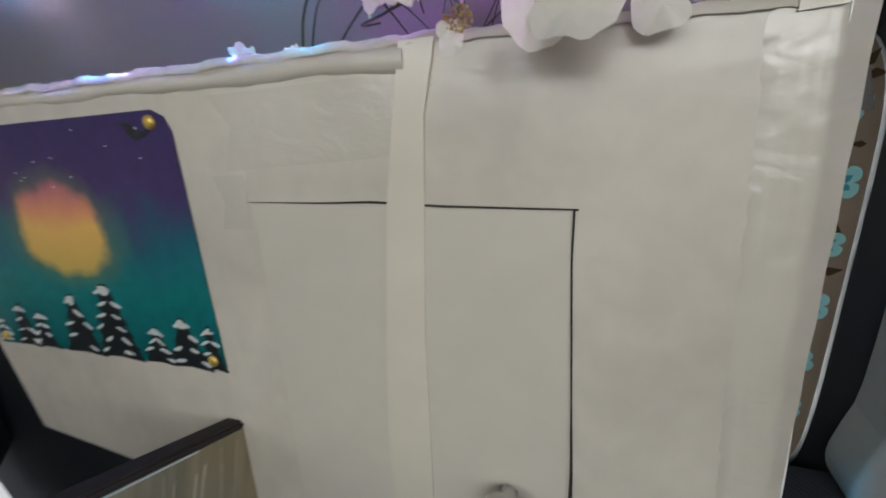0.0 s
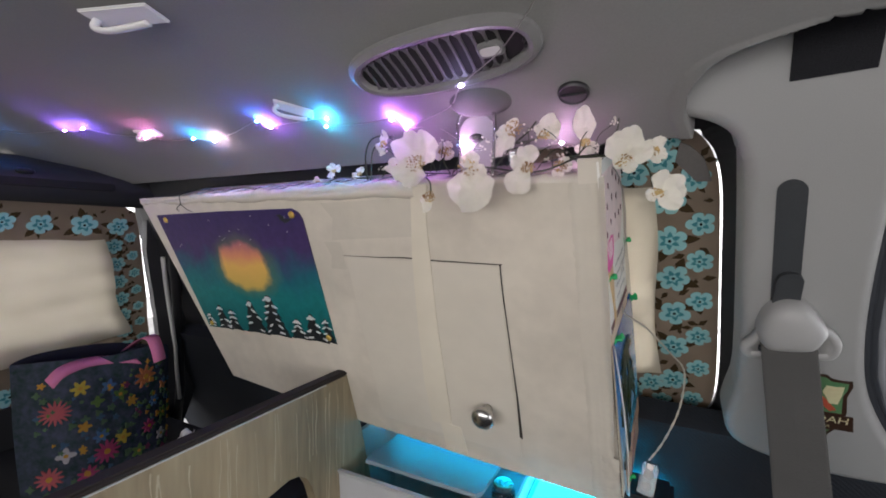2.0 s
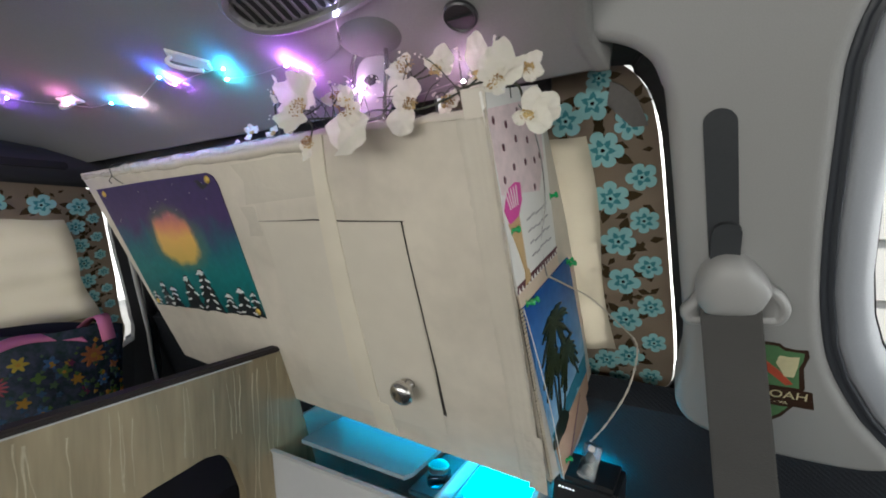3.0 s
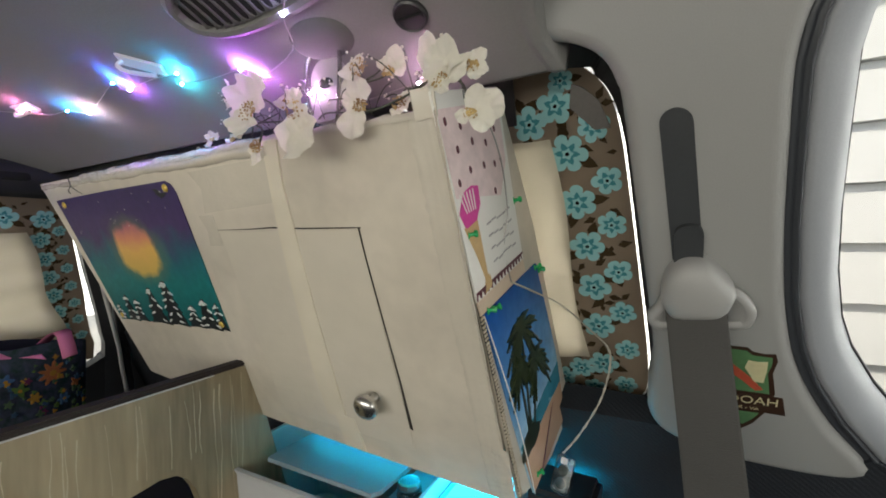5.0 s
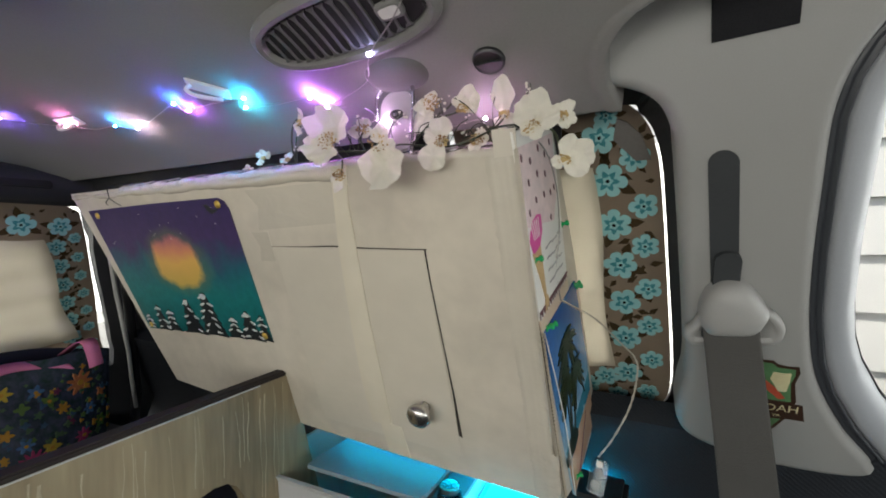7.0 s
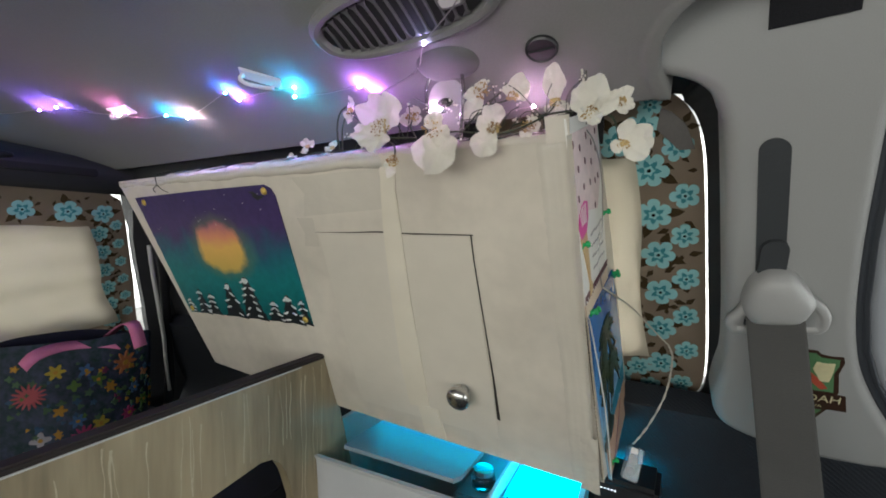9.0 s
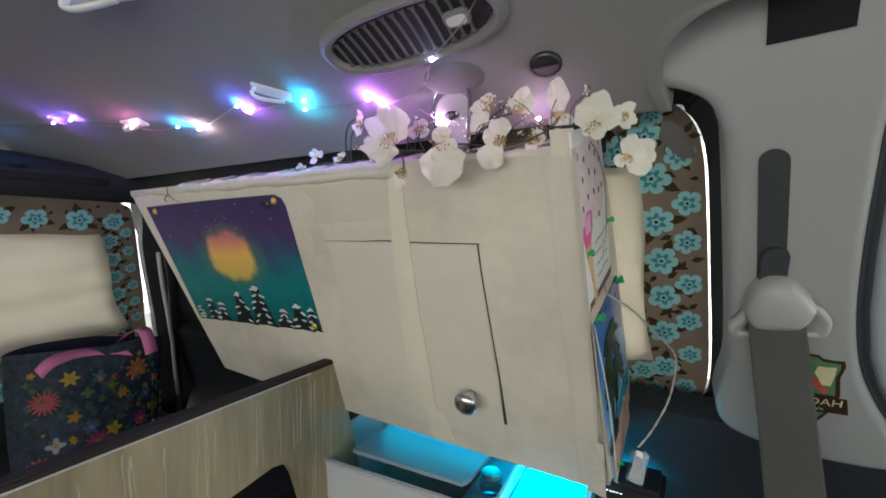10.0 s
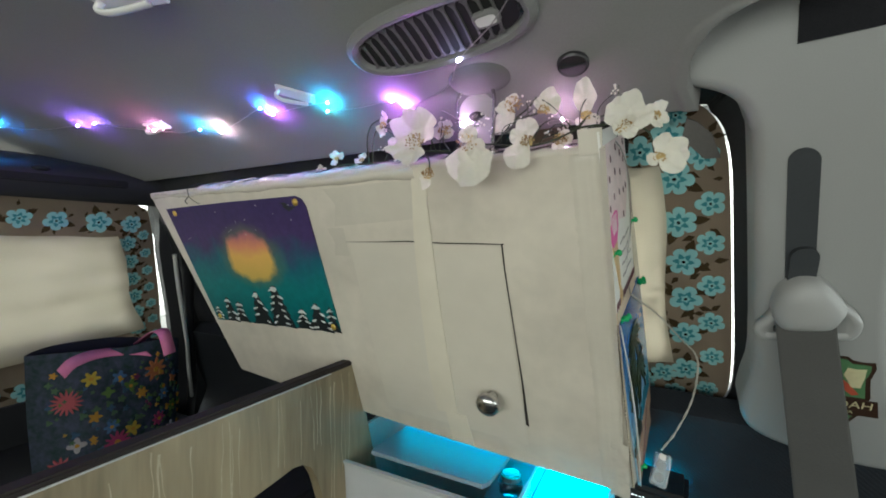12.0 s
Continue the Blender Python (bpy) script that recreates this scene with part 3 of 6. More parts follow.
# tapes
bm = bmesh.new()
slab(bm, [(0.128, 0.158), (0.1205, 0.116), (0.112, 0.065), (0.1025, -0.03), (0.0958, -0.12), (0.0972, -0.190), (0.1293, -0.186), (0.1306, -0.12), (0.1320, -0.03), (0.1375, 0.065), (0.1405, 0.116), (0.1495, 0.158)], -0.0024, 0.0002)
part("tape", bm, TAPE, cab, "strip of cream packing tape")
bm = bmesh.new()
slab(bm, [(0.110, -0.186), (0.113, -0.2385), (0.147, -0.2405), (0.142, -0.19)], -0.0016, 0.0002)
part("tape", bm, TAPE, cab, "strip of cream packing tape")
for base, lp in ((0.0, [(-0.02, 0.140), (-0.004, 0.118), (-0.015, 0.088), (0.05, 0.091), (0.118, 0.094), (0.122, 0.142)]), (0.0, [(-0.03, 0.085), (-0.022, 0.065), (-0.028, 0.045), (0.000, 0.045), (0.000, 0.085)])):
    bm = bmesh.new()
    slab(bm, lp, base - 0.00035, base + 0.0002)
    part("clear_tape", bm, FILM, cab, "patch of shiny clear tape")
# wrinkled film along the corner by the side panel
bm = bmesh.new()
rnd = random.Random(31)
rows = []
for k in range(60):
    u = k / 59
    xe = 0.3285 + (0.3425 - 0.3285) * u
    flare = max(0.0, 1 - u / 0.85) ** 0.7
    row = [(xe - 0.024 * (1 - q / 8) - 0.003 * (1 if q == 0 else 0) * rnd.random(), (0.0004 if q == 0 else -0.0004) - (0.0011 * abs(math.sin(q * 1.9 + 0.7 * math.sin(k * 0.21))) if 0 < q < 8 else 0), 0.153 - 0.40 * u) for q in range(9)]
    row += [(xe + (0.002 + 0.0075 * flare) * v, -0.0004 - 0.010 * flare * v + 0.0006 * math.sin(k * 0.9 + 4 * v), 0.153 - 0.40 * u + 0.004 * v) for v in (0.35, 0.7, 1.0)]
    rows.append(row)
loft(bm, rows, close=False)
part("corner_film", bm, FILM, cab, "wrinkled clear film", smooth=True)
# rolled top edge, wrapped in tape
bm = bmesh.new()
loops = []
for k in range(41):
    u = k / 40
    x = -0.455 + u * 0.585
    r = 0.0032 + 0.0024 * u + 0.0006 * math.sin(u * 40) + 0.0004 * math.sin(u * 97)
    zc = 0.1535 - 0.004 * u + 0.0009 * math.sin(u * 23)
    loops.append([(x, 0.002 - r * math.cos(a), zc + 1.35 * r * math.sin(a)) for a in (radians(q) for q in (-90, -60, -30, 0, 30, 60, 90, 120, 150))])
loft(bm, loops, close=False)
part("rolled_top_edge", bm, FILM, cab, "rolled cardboard edge under shiny tape", smooth=True)
# crinkled film wrapped over the top edge
bm = bmesh.new()
rnd = random.Random(17)
rows = []
for k in range(150):
    x = -0.30 + 0.628 * k / 149
    zt = 0.161 - 0.006 * max(0.0, (x - 0.13) / 0.2)
    wob = 0.0007 * math.sin(k * 0.37) + 0.0005 * math.sin(k * 0.83 + 1) + 0.0003 * math.sin(k * 1.7)
    rows.append([(x, y + rnd.uniform(-0.0006, 0.0006), zt + dz + wob * (1 if y < 0 else 1.4) + rnd.uniform(-0.0003, 0.0004)) for y, dz in ((-0.0022, -0.005), (-0.001, 0.0004), (0.006, 0.0016), (0.018, 0.0016), (0.034, 0.0016))])
loft(bm, rows, close=False)
part("top_film", bm, FILM, cab, "crinkled shiny film over the top edge", smooth=True)
# tab folded up at the corner
bm = bmesh.new()
slab(bm, [(0.314, 0.149), (0.3138, 0.1730), (0.3350, 0.1725), (0.3345, 0.150)], -0.0030, -0.0012)
part("corner_tab", bm, CARD_DOOR, cab)
# crumpled clear tape at the lower corner
bm = bmesh.new()
rnd = random.Random(8)
rows = [[(0.329 + 0.019 * i / 6 - 0.004 * rnd.random() * (i == 0), -0.0006 - (rnd.uniform(0, 0.0022) if i else 0), -0.178 - 0.080 * j / 15 + rnd.uniform(-0.002, 0.002)) for i in range(7)] for j in range(16)]
loft(bm, rows, close=False)
part("crumpled_tape", bm, FILM, cab, "crumpled clear tape", smooth=True)
# round metal knob
knob = bmesh.new()
prof = [(0.0, 0.0075), (0.003, 0.0068), (0.006, 0.0055), (0.009, 0.0065), (0.0115, 0.0125), (0.0145, 0.0162), (0.019, 0.0172), (0.023, 0.0155), (0.0262, 0.0105), (0.0276, 0.004)]
loft(knob, [[(0.188 + 0.92 * r * math.cos(2 * math.pi * k / 24), -0.0012 - y, -0.145 + 0.92 * r * math.sin(2 * math.pi * k / 24)) for k in range(24)] for y, r in prof], cap_start=True, cap_end=True)
part("knob", knob, CHROME, cab, "round brushed metal knob", smooth=True)

# painting pinned to the cabinet
paint = thing("painting", FACE, "acrylic painting of an orange moon over snowy pines, pinned to cardboard", "painting")
sheet = [(-0.417, 0.130), (-0.377, -0.092), (-0.30, -0.0885), (-0.20, -0.0855), (-0.12, -0.084), (-0.0555, -0.0795), (-0.0585, 0.118), (-0.0635, 0.129), (-0.075, 0.1345), (-0.24, 0.1335)]
bm = bmesh.new()
slab(bm, sheet, -0.0016, -0.0003)
part("sheet", bm, NIGHT, paint)


def pine(x, z0, h, w, seed):
    """A painted pine: dark ragged tiers with strokes of snow."""
    rnd = random.Random(seed)
    bd, bs = bmesh.new(), bmesh.new()
    tiers = max(4, int(h / 0.011))
    slab(bd, [(x - w * 0.9, z0), (x + w * 0.9, z0), (x + w * 0.3, z0 + h * 0.7), (x, z0 + h), (x - w * 0.3, z0 + h * 0.7)], -0.0020, -0.001)
    for k in range(tiers):
        u = k / (tiers - 1)
        zc, ww = z0 + h * (0.04 + 0.9 * u), w * (1.05 - 0.72 * u) * rnd.uniform(0.85, 1.15)
        hh = h / tiers
        slab(bd, [(x - ww, zc - hh * 0.6), (x, zc - hh * 0.4), (x + ww, zc - hh * 0.6), (x + ww * 0.4, zc + hh * 0.8), (x - ww * 0.4, zc + hh * 0.8)], -0.0022 - 0.00002 * k, -0.001)
        for sgn in (-1, 1):
            if rnd.random() < 0.8:
                sx = x + sgn * ww * rnd.uniform(0.35, 0.8)
                slab(bs, moved(blob(8, 0.0030 * rnd.uniform(0.7, 1.2) + 0.05 * w, 0.25, seed * 31 + k * 3, 1.5, 0.42), sx, zc + hh * 0.1, -sgn * rnd.uniform(0.2, 0.6)), -0.0027 - 0.00003 * (sgn + 1), -0.0012)
    slab(bs, moved(blob(8, w * 0.22, 0.2, seed, 1.0, 0.8), x, z0 + h * 0.98), -0.0029, -0.0012)
    t = part("painted_pine", bd, TREE_DARK, paint)
    part("snow", bs, SNOW, t)


for i, (x, h, w) in enumerate(((-0.364, 0.023, 0.007), (-0.3255, 0.040, 0.010), (-0.2955, 0.033, 0.010), (-0.236, 0.055, 0.0145), (-0.184, 0.068, 0.0165), (-0.131, 0.030, 0.011),
                               (-0.0955, 0.040, 0.0135), (-0.0665, 0.035, 0.0065))):
    pine(x, -0.0875 + 0.0045 * i / 4, h, w * 1.85, i + 3)
bm = bmesh.new()
slab(bm, moved(blob(10, 0.008, 0.5, 5, 1.2, 0.5), -0.100, 0.121, -0.5), -0.0019, -0.001)
slab(bm, moved(blob(10, 0.006, 0.5, 9, 1.3, 0.5), -0.090, 0.117, 0.4), -0.00195, -0.001)
part("signature_bar", bm, TREE_DARK, paint)
for x, z in ((-0.393, 0.121), (-0.0775, 0.1255), (-0.366, -0.083), (-0.068, -0.0735)):
    bm = bmesh.new()
    loft(bm, [[(x + r * math.cos(2 * math.pi * k / 12), -y, z + r * math.sin(2 * math.pi * k / 12)) for k in range(12)] for y, r in ((0.0015, 0.0055), (0.003, 0.0052), (0.0042, 0.003))], cap_end=True)
    part("thumbtack", bm, BRASS, paint, "gold thumbtack", smooth=True)
rnd = random.Random(2)
bm = bmesh.new()
for k in range(14):
    slab(bm, moved(blob(6, 0.0009, 0.1, k), rnd.uniform(-0.39, -0.08), rnd.uniform(0.07, 0.125)), -0.0018, -0.001)
part("painted_stars", bm, SNOW, paint)["kind"] = "stuff"

# thin wire hooked over the top edge
bm = bmesh.new()
tube(bm, smooth_curve([(-0.318, 0.02, 0.166), (-0.316, -0.006, 0.165), (-0.321, -0.008, 0.150), (-0.334, -0.009, 0.143), (-0.330, -0.009, 0.138)], 5), 0.0007, 6)
tube(bm, smooth_curve([(-0.322, -0.008, 0.150), (-0.312, -0.007, 0.141), (-0.300, -0.006, 0.135)], 5), 0.0006, 6)
w = part("wire_hook", bm, BLACK)
w.matrix_world = FACE
tagged(w, "thin dark wire hooked over the cabinet edge", "wire")

# ---- card, beach photograph and pins on the side ----
card = thing("greeting_card", SIDE, "pink and white ice cream greeting card pinned to cardboard", "card")
bm = bmesh.new()
slab(bm, [(-0.004, 0.014), (-0.001, -0.167), (0.112, -0.170), (0.122, 0.012)], -0.0030, -0.0010)
part("sheet", bm, PAPER, card)
bm = bmesh.new()
slab(bm, [(-0.0015, 0.000), (0.0005, -0.072), (0.04, -0.08), (0.085, -0.090), (0.110, -0.060), (0.1155, 0.000)], -0.0036, -0.002)
part("pink_field", bm, PINK_PAPER, card)
rnd = random.Random(11)
for k, (x, z) in enumerate(((0.007, -0.010), (0.030, -0.016), (0.058, -0.008), (0.078, -0.017), (0.018, -0.034), (0.046, -0.031), (0.072, -0.036), (0.095, -0.026), (0.033, -0.054), (0.06, -0.055), (0.083, -0.058),
                            (0.010, -0.061), (0.098, -0.056), (0.074, -0.083), (0.100, -0.008))):
    bm = bmesh.new()
    slab(bm, moved(blob(8, 0.0036, 0.05, k, 0.62, 1.0), x, z), -0.0041, -0.003)
    part("printed_seed", bm, MAROON, card)
bm = bmesh.new()
slab(bm, [(0.000, -0.086), (0.012, -0.070), (0.028, -0.067), (0.040, -0.070), (0.038, -0.086), (0.026, -0.098), (0.006, -0.100)], -0.0041, -0.003)
part("ice_cream", bm, MAGENTA, card)
bm = bmesh.new()
for k in range(5):
    slab(bm, [(0.004 + k * 0.006, -0.070), (0.0055 + k * 0.006, -0.070), (0.012 + k * 0.004, -0.088), (0.0105 + k * 0.004, -0.088)], -0.0045, -0.004)
part("ice_cream_lines", bm, PAPER, card)
bm = bmesh.new()
slab(bm, [(0.003, -0.099), (0.027, -0.096), (0.0268, -0.120), (0.0262, -0.150), (0.0305, -0.154), (0.031, -0.160), (0.0295, -0.1645), (0.0150, -0.1655), (0.0185, -0.160), (0.0215, -0.153), (0.0150, -0.130)], -0.0040, -0.003)
part("wafer_cone", bm, CONE, card)
bm = bmesh.new()
slab(bm, [(-0.0008, -0.1672), (0.0008, -0.1815), (0.1135, -0.1855), (0.1118, -0.1702)], -0.0029, -0.0012)
part("card_border", bm, surface("beige card border", (0.66, 0.52, 0.40), 0.4, vary=0.06, grain=200, bump=0.02), card)
bm = bmesh.new()
slab(bm, [(0.0, -0.1585), (0.0, -0.1610), (0.1122, -0.1640), (0.1125, -0.1615)], -0.0037, -0.003)
part("border_line", bm, MAROON, card)
for k in range(4):
    bm = bmesh.new()
    for q in range(5):
        slab(bm, moved([(0, 0), (0.0095, 0), (0.0095, 0.0016), (0, 0.0016)], 0.044 + q * 0.0115, -0.109 - k * 0.0125 + 0.001 * math.sin(q * 2 + k), 0.06), -0.0036, -0.003)
    part("writing_bar", bm, INKGREY, card)
for q in range(14):
    bm = bmesh.new()
    x = 0.003 + q * 0.0078
    lp = [(x + 0.0045 * math.cos(a), -0.166 - 0.0002 * q + 0.007 * math.sin(a)) for a in (radians(v) for v in range(0, 181, 30))]
    li = [(x + 0.003 * math.cos(a), -0.166 - 0.0002 * q + 0.005 * math.sin(a)) for a in (radians(v) for v in range(180, -1, -30))]
    slab(bm, lp + li, -0.0038, -0.003)
    part("lace_scallop", bm, MAROON, card)

poster = thing("beach_photograph", SIDE, "glossy photograph of a palm tree on a beach, pinned to cardboard", "photograph")
bm = bmesh.new()
slab(bm, [(0.006, -0.183), (0.026, -0.372), (0.033, -0.424), (0.159, -0.421), (0.166, -0.32), (0.148, -0.190)], -0.0026, -0.0002)
part("sheet", bm, BEACH, poster)
bm = bmesh.new()
slab(bm, [(0.0235, -0.352), (0.0275, -0.372), (0.1625, -0.366), (0.1645, -0.337), (0.10, -0.341)], -0.0030, -0.002)
part("sea", bm, SEA, poster)
bm = bmesh.new()
loft(bm, [[(0.0045 + 0.0285 * u + dx, y - 0.004 * math.sin(math.pi * u), -0.184 - 0.240 * u) for dx, y in ((-0.0012, -0.0045), (0.0022, -0.0028), (0.0022, -0.0018), (-0.0012, -0.0035))] for u in (k / 16 for k in range(17))], cap_start=True, cap_end=True)
part("white_margin", bm, PAPER, poster, "curled white paper margin")
bm = bmesh.new()
slab(bm, [(0.0268, -0.372), (0.0335, -0.4235), (0.1588, -0.4205), (0.1625, -0.366), (0.09, -0.366)], -0.0031, -0.002)
part("sand", bm, SAND, poster)


def palm(x, z, base, size, seed):
    rnd = random.Random(seed)
    bt, bl = bmesh.new(), bmesh.new()
    slab(bt, [(base[0] - 0.003, base[1]), (base[0] + 0.003, base[1]), (x + 0.0015, z), (x - 0.0015, z)], -0.0035, -0.0022)
    back = bmesh.new()
    for k in range(30):
        a = radians(-50 + 280 * k / 29 + rnd.uniform(-9, 9))
        ln = size * rnd.uniform(0.7, 1.3)
        p = [Vector((x, z)) + Vector((math.cos(a), math.sin(a))) * ln * u + Vector((0, -0.55 * ln * u * u)) for u in (0, 0.35, 0.7, 1.0)]
        q = smooth_curve([(v.x, v.y, 0) for v in p], 9)
        comb = []
        for side in (1, -1):
            line = q if side > 0 else q[::-1]
            for i, v in enumerate(line):
                w = (0.0003 if i % 2 else rnd.uniform(0.0030, 0.0052)) * math.sin(math.pi * min(0.97, 0.12 + 0.85 * i / len(line)))
                comb.append((v.x - math.sin(a) * w * side, v.y + math.cos(a) * w * side - 0.5 * w))
        slab(bl if k % 2 else back, comb, -0.0037 - 0.00003 * k, -0.0022)
    part("palm_trunk", bt, PALM, poster)
    part("palm_crown", bl, PALM_LIGHT, poster)
    part("palm_crown", back, PALM, poster)


palm(0.074, -0.240, (0.052, -0.372), 0.040, 1)
palm(0.098, -0.290, (0.056, -0.374), 0.034, 2)
palm(0.052, -0.276, (0.050, -0.372), 0.026, 4)
bm = bmesh.new()
slab(bm, moved(blob(14, 0.02, 0.3, 3, 1.2, 0.8), 0.050, -0.362), -0.0036, -0.002)
part("palm_bush", bm, PALM, poster)
bm = bmesh.new()
slab(bm, [(0.060, -0.420), (0.066, -0.420), (0.112, -0.384), (0.125, -0.372), (0.108, -0.384)], -0.0035, -0.0025)
part("driftwood", bm, MAROON, poster)


def pushpin():
    t = thing("push_pin", Matrix.Identity(4), "clear green plastic push pin stuck in cardboard", "push pin", "pins on the cabinet side")
    bm = bmesh.new()
    loft(bm, [[(r * math.cos(2 * math.pi * k / 10), -y, r * math.sin(2 * math.pi * k / 10)) for k in range(10)] for y, r in
              ((0.0025, 0.0040), (0.0036, 0.0040), (0.0046, 0.0020), (0.0088, 0.0018), (0.0098, 0.0034), (0.0116, 0.0034), (0.012, 0.0022))], cap_start=True, cap_end=True)
    part("head", bm, PIN_GREEN, t, smooth=True)
    bm = bmesh.new()
    tube(bm, [(0, 0.004, 0), (0, -0.004, 0)], 0.0005, 5)
    part("needle", bm, CHROME, t)
    return t


pin0 = None
for x, z, tilt in ((0.113, -0.104, 0), (0.006, -0.106, 6), (0.139, -0.193, -8), (0.012, -0.183, 5), (0.150, -0.200, 10), (0.022, -0.186, -4), (0.163, -0.412, 0), (0.046, -0.411, 8)):
    m = SIDE @ pose(x, 0, z, tilt, 0, 42 + tilt)
    if pin0 is None:
        pin0 = pushpin()
        pin0.matrix_world = m
    else:
        copy_thing(pin0, m)

# ---- fixings on the headliner ----


def ceil_normal(y):
    s = (ceiling_z(y + 0.005) - ceiling_z(y - 0.005)) / 0.01
    return Vector((0, s, -1)).normalized()


def on_ceiling(x, y, turn=0.0):
    """A frame on the headliner: x along the van (turned), z out of it, downwards."""
    zax = ceil_normal(y)
    xax = Vector((math.cos(turn), math.sin(turn), 0))
    xax = (xax - zax * xax.dot(zax)).normalized()
    yax = zax.cross(xax)
    return Matrix(((xax.x, yax.x, zax.x, x), (xax.y, yax.y, zax.y, y), (xax.z, yax.z, zax.z, ceiling_z(y)), (0, 0, 0, 1)))


vent = thing("air_vent", on_ceiling(0.018, 0.236, radians(-4)) @ Matrix.Diagonal((0.89, 0.89, 1, 1)), "oval grey plastic air vent with dark slots in the headliner", "air vent")


def oval(a, b, n=40, x=0.0, p=2.5):
    out = []
    for k in range(n):
        t = 2 * math.pi * k / n
        c, s = math.cos(t), math.sin(t)
        out.append((x + a * math.copysign(abs(c) ** (2 / p), c), b * math.copysign(abs(s) ** (2 / p), s)))
    return out


bm = bmesh.new()
loft(bm, [[(x, y, h) for x, y in oval(a, b)] for a, b, h in ((0.112, 0.044, 0.0), (0.111, 0.043, 0.004), (0.104, 0.037, 0.008), (0.099, 0.032, 0.0065), (0.097, 0.030, 0.001))], cap_end=True)
part("housing", bm, VENT_GREY, vent, smooth=False)
# near-black sheet stands in for the shade behind the slats
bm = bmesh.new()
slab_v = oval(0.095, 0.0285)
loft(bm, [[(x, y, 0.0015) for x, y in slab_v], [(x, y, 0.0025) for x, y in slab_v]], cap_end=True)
part("depth", bm, HOLE_SHADE, vent)
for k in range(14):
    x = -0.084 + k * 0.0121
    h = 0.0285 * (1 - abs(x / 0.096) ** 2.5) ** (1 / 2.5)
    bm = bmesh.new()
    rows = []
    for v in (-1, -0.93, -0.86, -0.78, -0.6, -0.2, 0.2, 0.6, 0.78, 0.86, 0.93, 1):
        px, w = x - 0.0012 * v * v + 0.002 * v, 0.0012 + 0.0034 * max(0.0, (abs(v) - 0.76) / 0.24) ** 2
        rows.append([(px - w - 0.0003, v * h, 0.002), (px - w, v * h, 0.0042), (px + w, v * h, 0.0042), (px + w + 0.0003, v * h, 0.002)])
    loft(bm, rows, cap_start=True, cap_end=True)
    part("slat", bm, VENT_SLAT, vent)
bm = bmesh.new()
loft(bm, [[(x, y, h) for x, y in oval(a, b, 20, 0.062, 4)] for a, b, h in ((0.014, 0.009, 0.002), (0.014, 0.009, 0.0055), (0.012, 0.0075, 0.0065))], cap_end=True)
part("thumb_wheel", bm, VENT_GREY, vent, "small square sliding tab")
bm = bmesh.new()
loft(bm, [[(x, y, h) for x, y in oval(a, b, 20, 0.062, 4)] for a, b, h in ((0.0105, 0.0055, 0.0062), (0.0105, 0.0055, 0.0070))], cap_end=True)
part("tab_recess", bm, CLIP, vent)
for sy in (-1, 1):
    bm = bmesh.new()
    loft(bm, [[(0.097 + 0.0 * h + r * math.cos(t), 0.003 * sy + r * math.sin(t), h) for t in (2 * math.pi * k / 8 for k in range(8))] for r, h in ((0.0022, 0.004), (0.0018, 0.0082))], cap_end=True)
    part("screw", bm, BLACK, vent)

cap = thing("round_cap", on_ceiling(0.132, 0.303), "round black plastic cap with a slot in the headliner", "cap")
bm = bmesh.new()
loft(bm, [[(r * math.cos(2 * math.pi * k / 28), r * math.sin(2 * math.pi * k / 28), h) for k in range(28)] for r, h in ((0.0148, 0.0), (0.0148, 0.003), (0.0136, 0.0045), (0.0124, 0.0032))], cap_end=True)
part("rim", bm, BLACK, cap, smooth=False)
part("grip_bar", boxed(-0.0118, 0.0118, -0.0018, 0.0018, 0.002, 0.0055, bevel=0.0006), BLACK, cap)

patch = thing("felt_patch", PILLAR, "black felt fastening patch stuck on grey trim", "patch")
bm = bmesh.new()
slab(bm, [on_pillar(*p) for p in ((0.3075, 1.213), (0.3635, 1.2155), (0.362, 1.256), (0.3045, 1.256))], -0.002, 0.002)
part("pad", bm, BLOCKMAT, patch)

# coat hook
hook = thing("coat_hook", on_ceiling(0.037, 0.300), "chrome wire hook with a pale plate standing in for lit headliner", "coat hook")
# boss is headliner grey, darkened to hold the shadow round the hook
bm = bmesh.new()
loft(bm, [[(x, y, h) for x, y in oval(a, b, 32, 0, 2.1)] for a, b, h in ((0.034, 0.023, 0.0), (0.032, 0.021, 0.002), (0.024, 0.015, 0.0045), (0.012, 0.007, 0.0055))], cap_end=True)
part("base", bm, BOSS_SHADE, hook, "moulded boss with shade in its grey", smooth=True)
mount_at = Matrix.Translation((-0.010, -0.022, 0.000)) @ pose(0, 0, 0, -162, 0, 0) @ Matrix.Diagonal((1.2, 1.2, 1.2, 1))
# pale plate stands in for headliner lit by a fairy lamp behind the hook
bm = bmesh.new()
slab(bm, [(q[0], q[1]) for q in rounded_rect(-0.0165, 0.0165, -0.052, 0.0, (0.010, 0.010, 0.014, 0.014), 5)], -0.003, 0.003)
part("lit_plate", bm, LIT_PLATE, hook).matrix_local = mount_at
# dark disc on the plate paints the shade of its hole
bm = bmesh.new()
slab(bm, blob(16, 0.0056, 0.0, 1, 1.3, 0.75), -0.0042, -0.0026)
part("mount_hole_shade", bm, HOLE_SHADE, hook).matrix_local = mount_at @ Matrix.Translation((0, 0, -0.021))
bm = bmesh.new()
slab(bm, blob(16, 0.0022, 0.0, 1, 1.3, 0.75), -0.0048, -0.0040)
part("screw", bm, CHROME, hook).matrix_local = mount_at @ Matrix.Translation((0, 0, -0.021))
bm = bmesh.new()
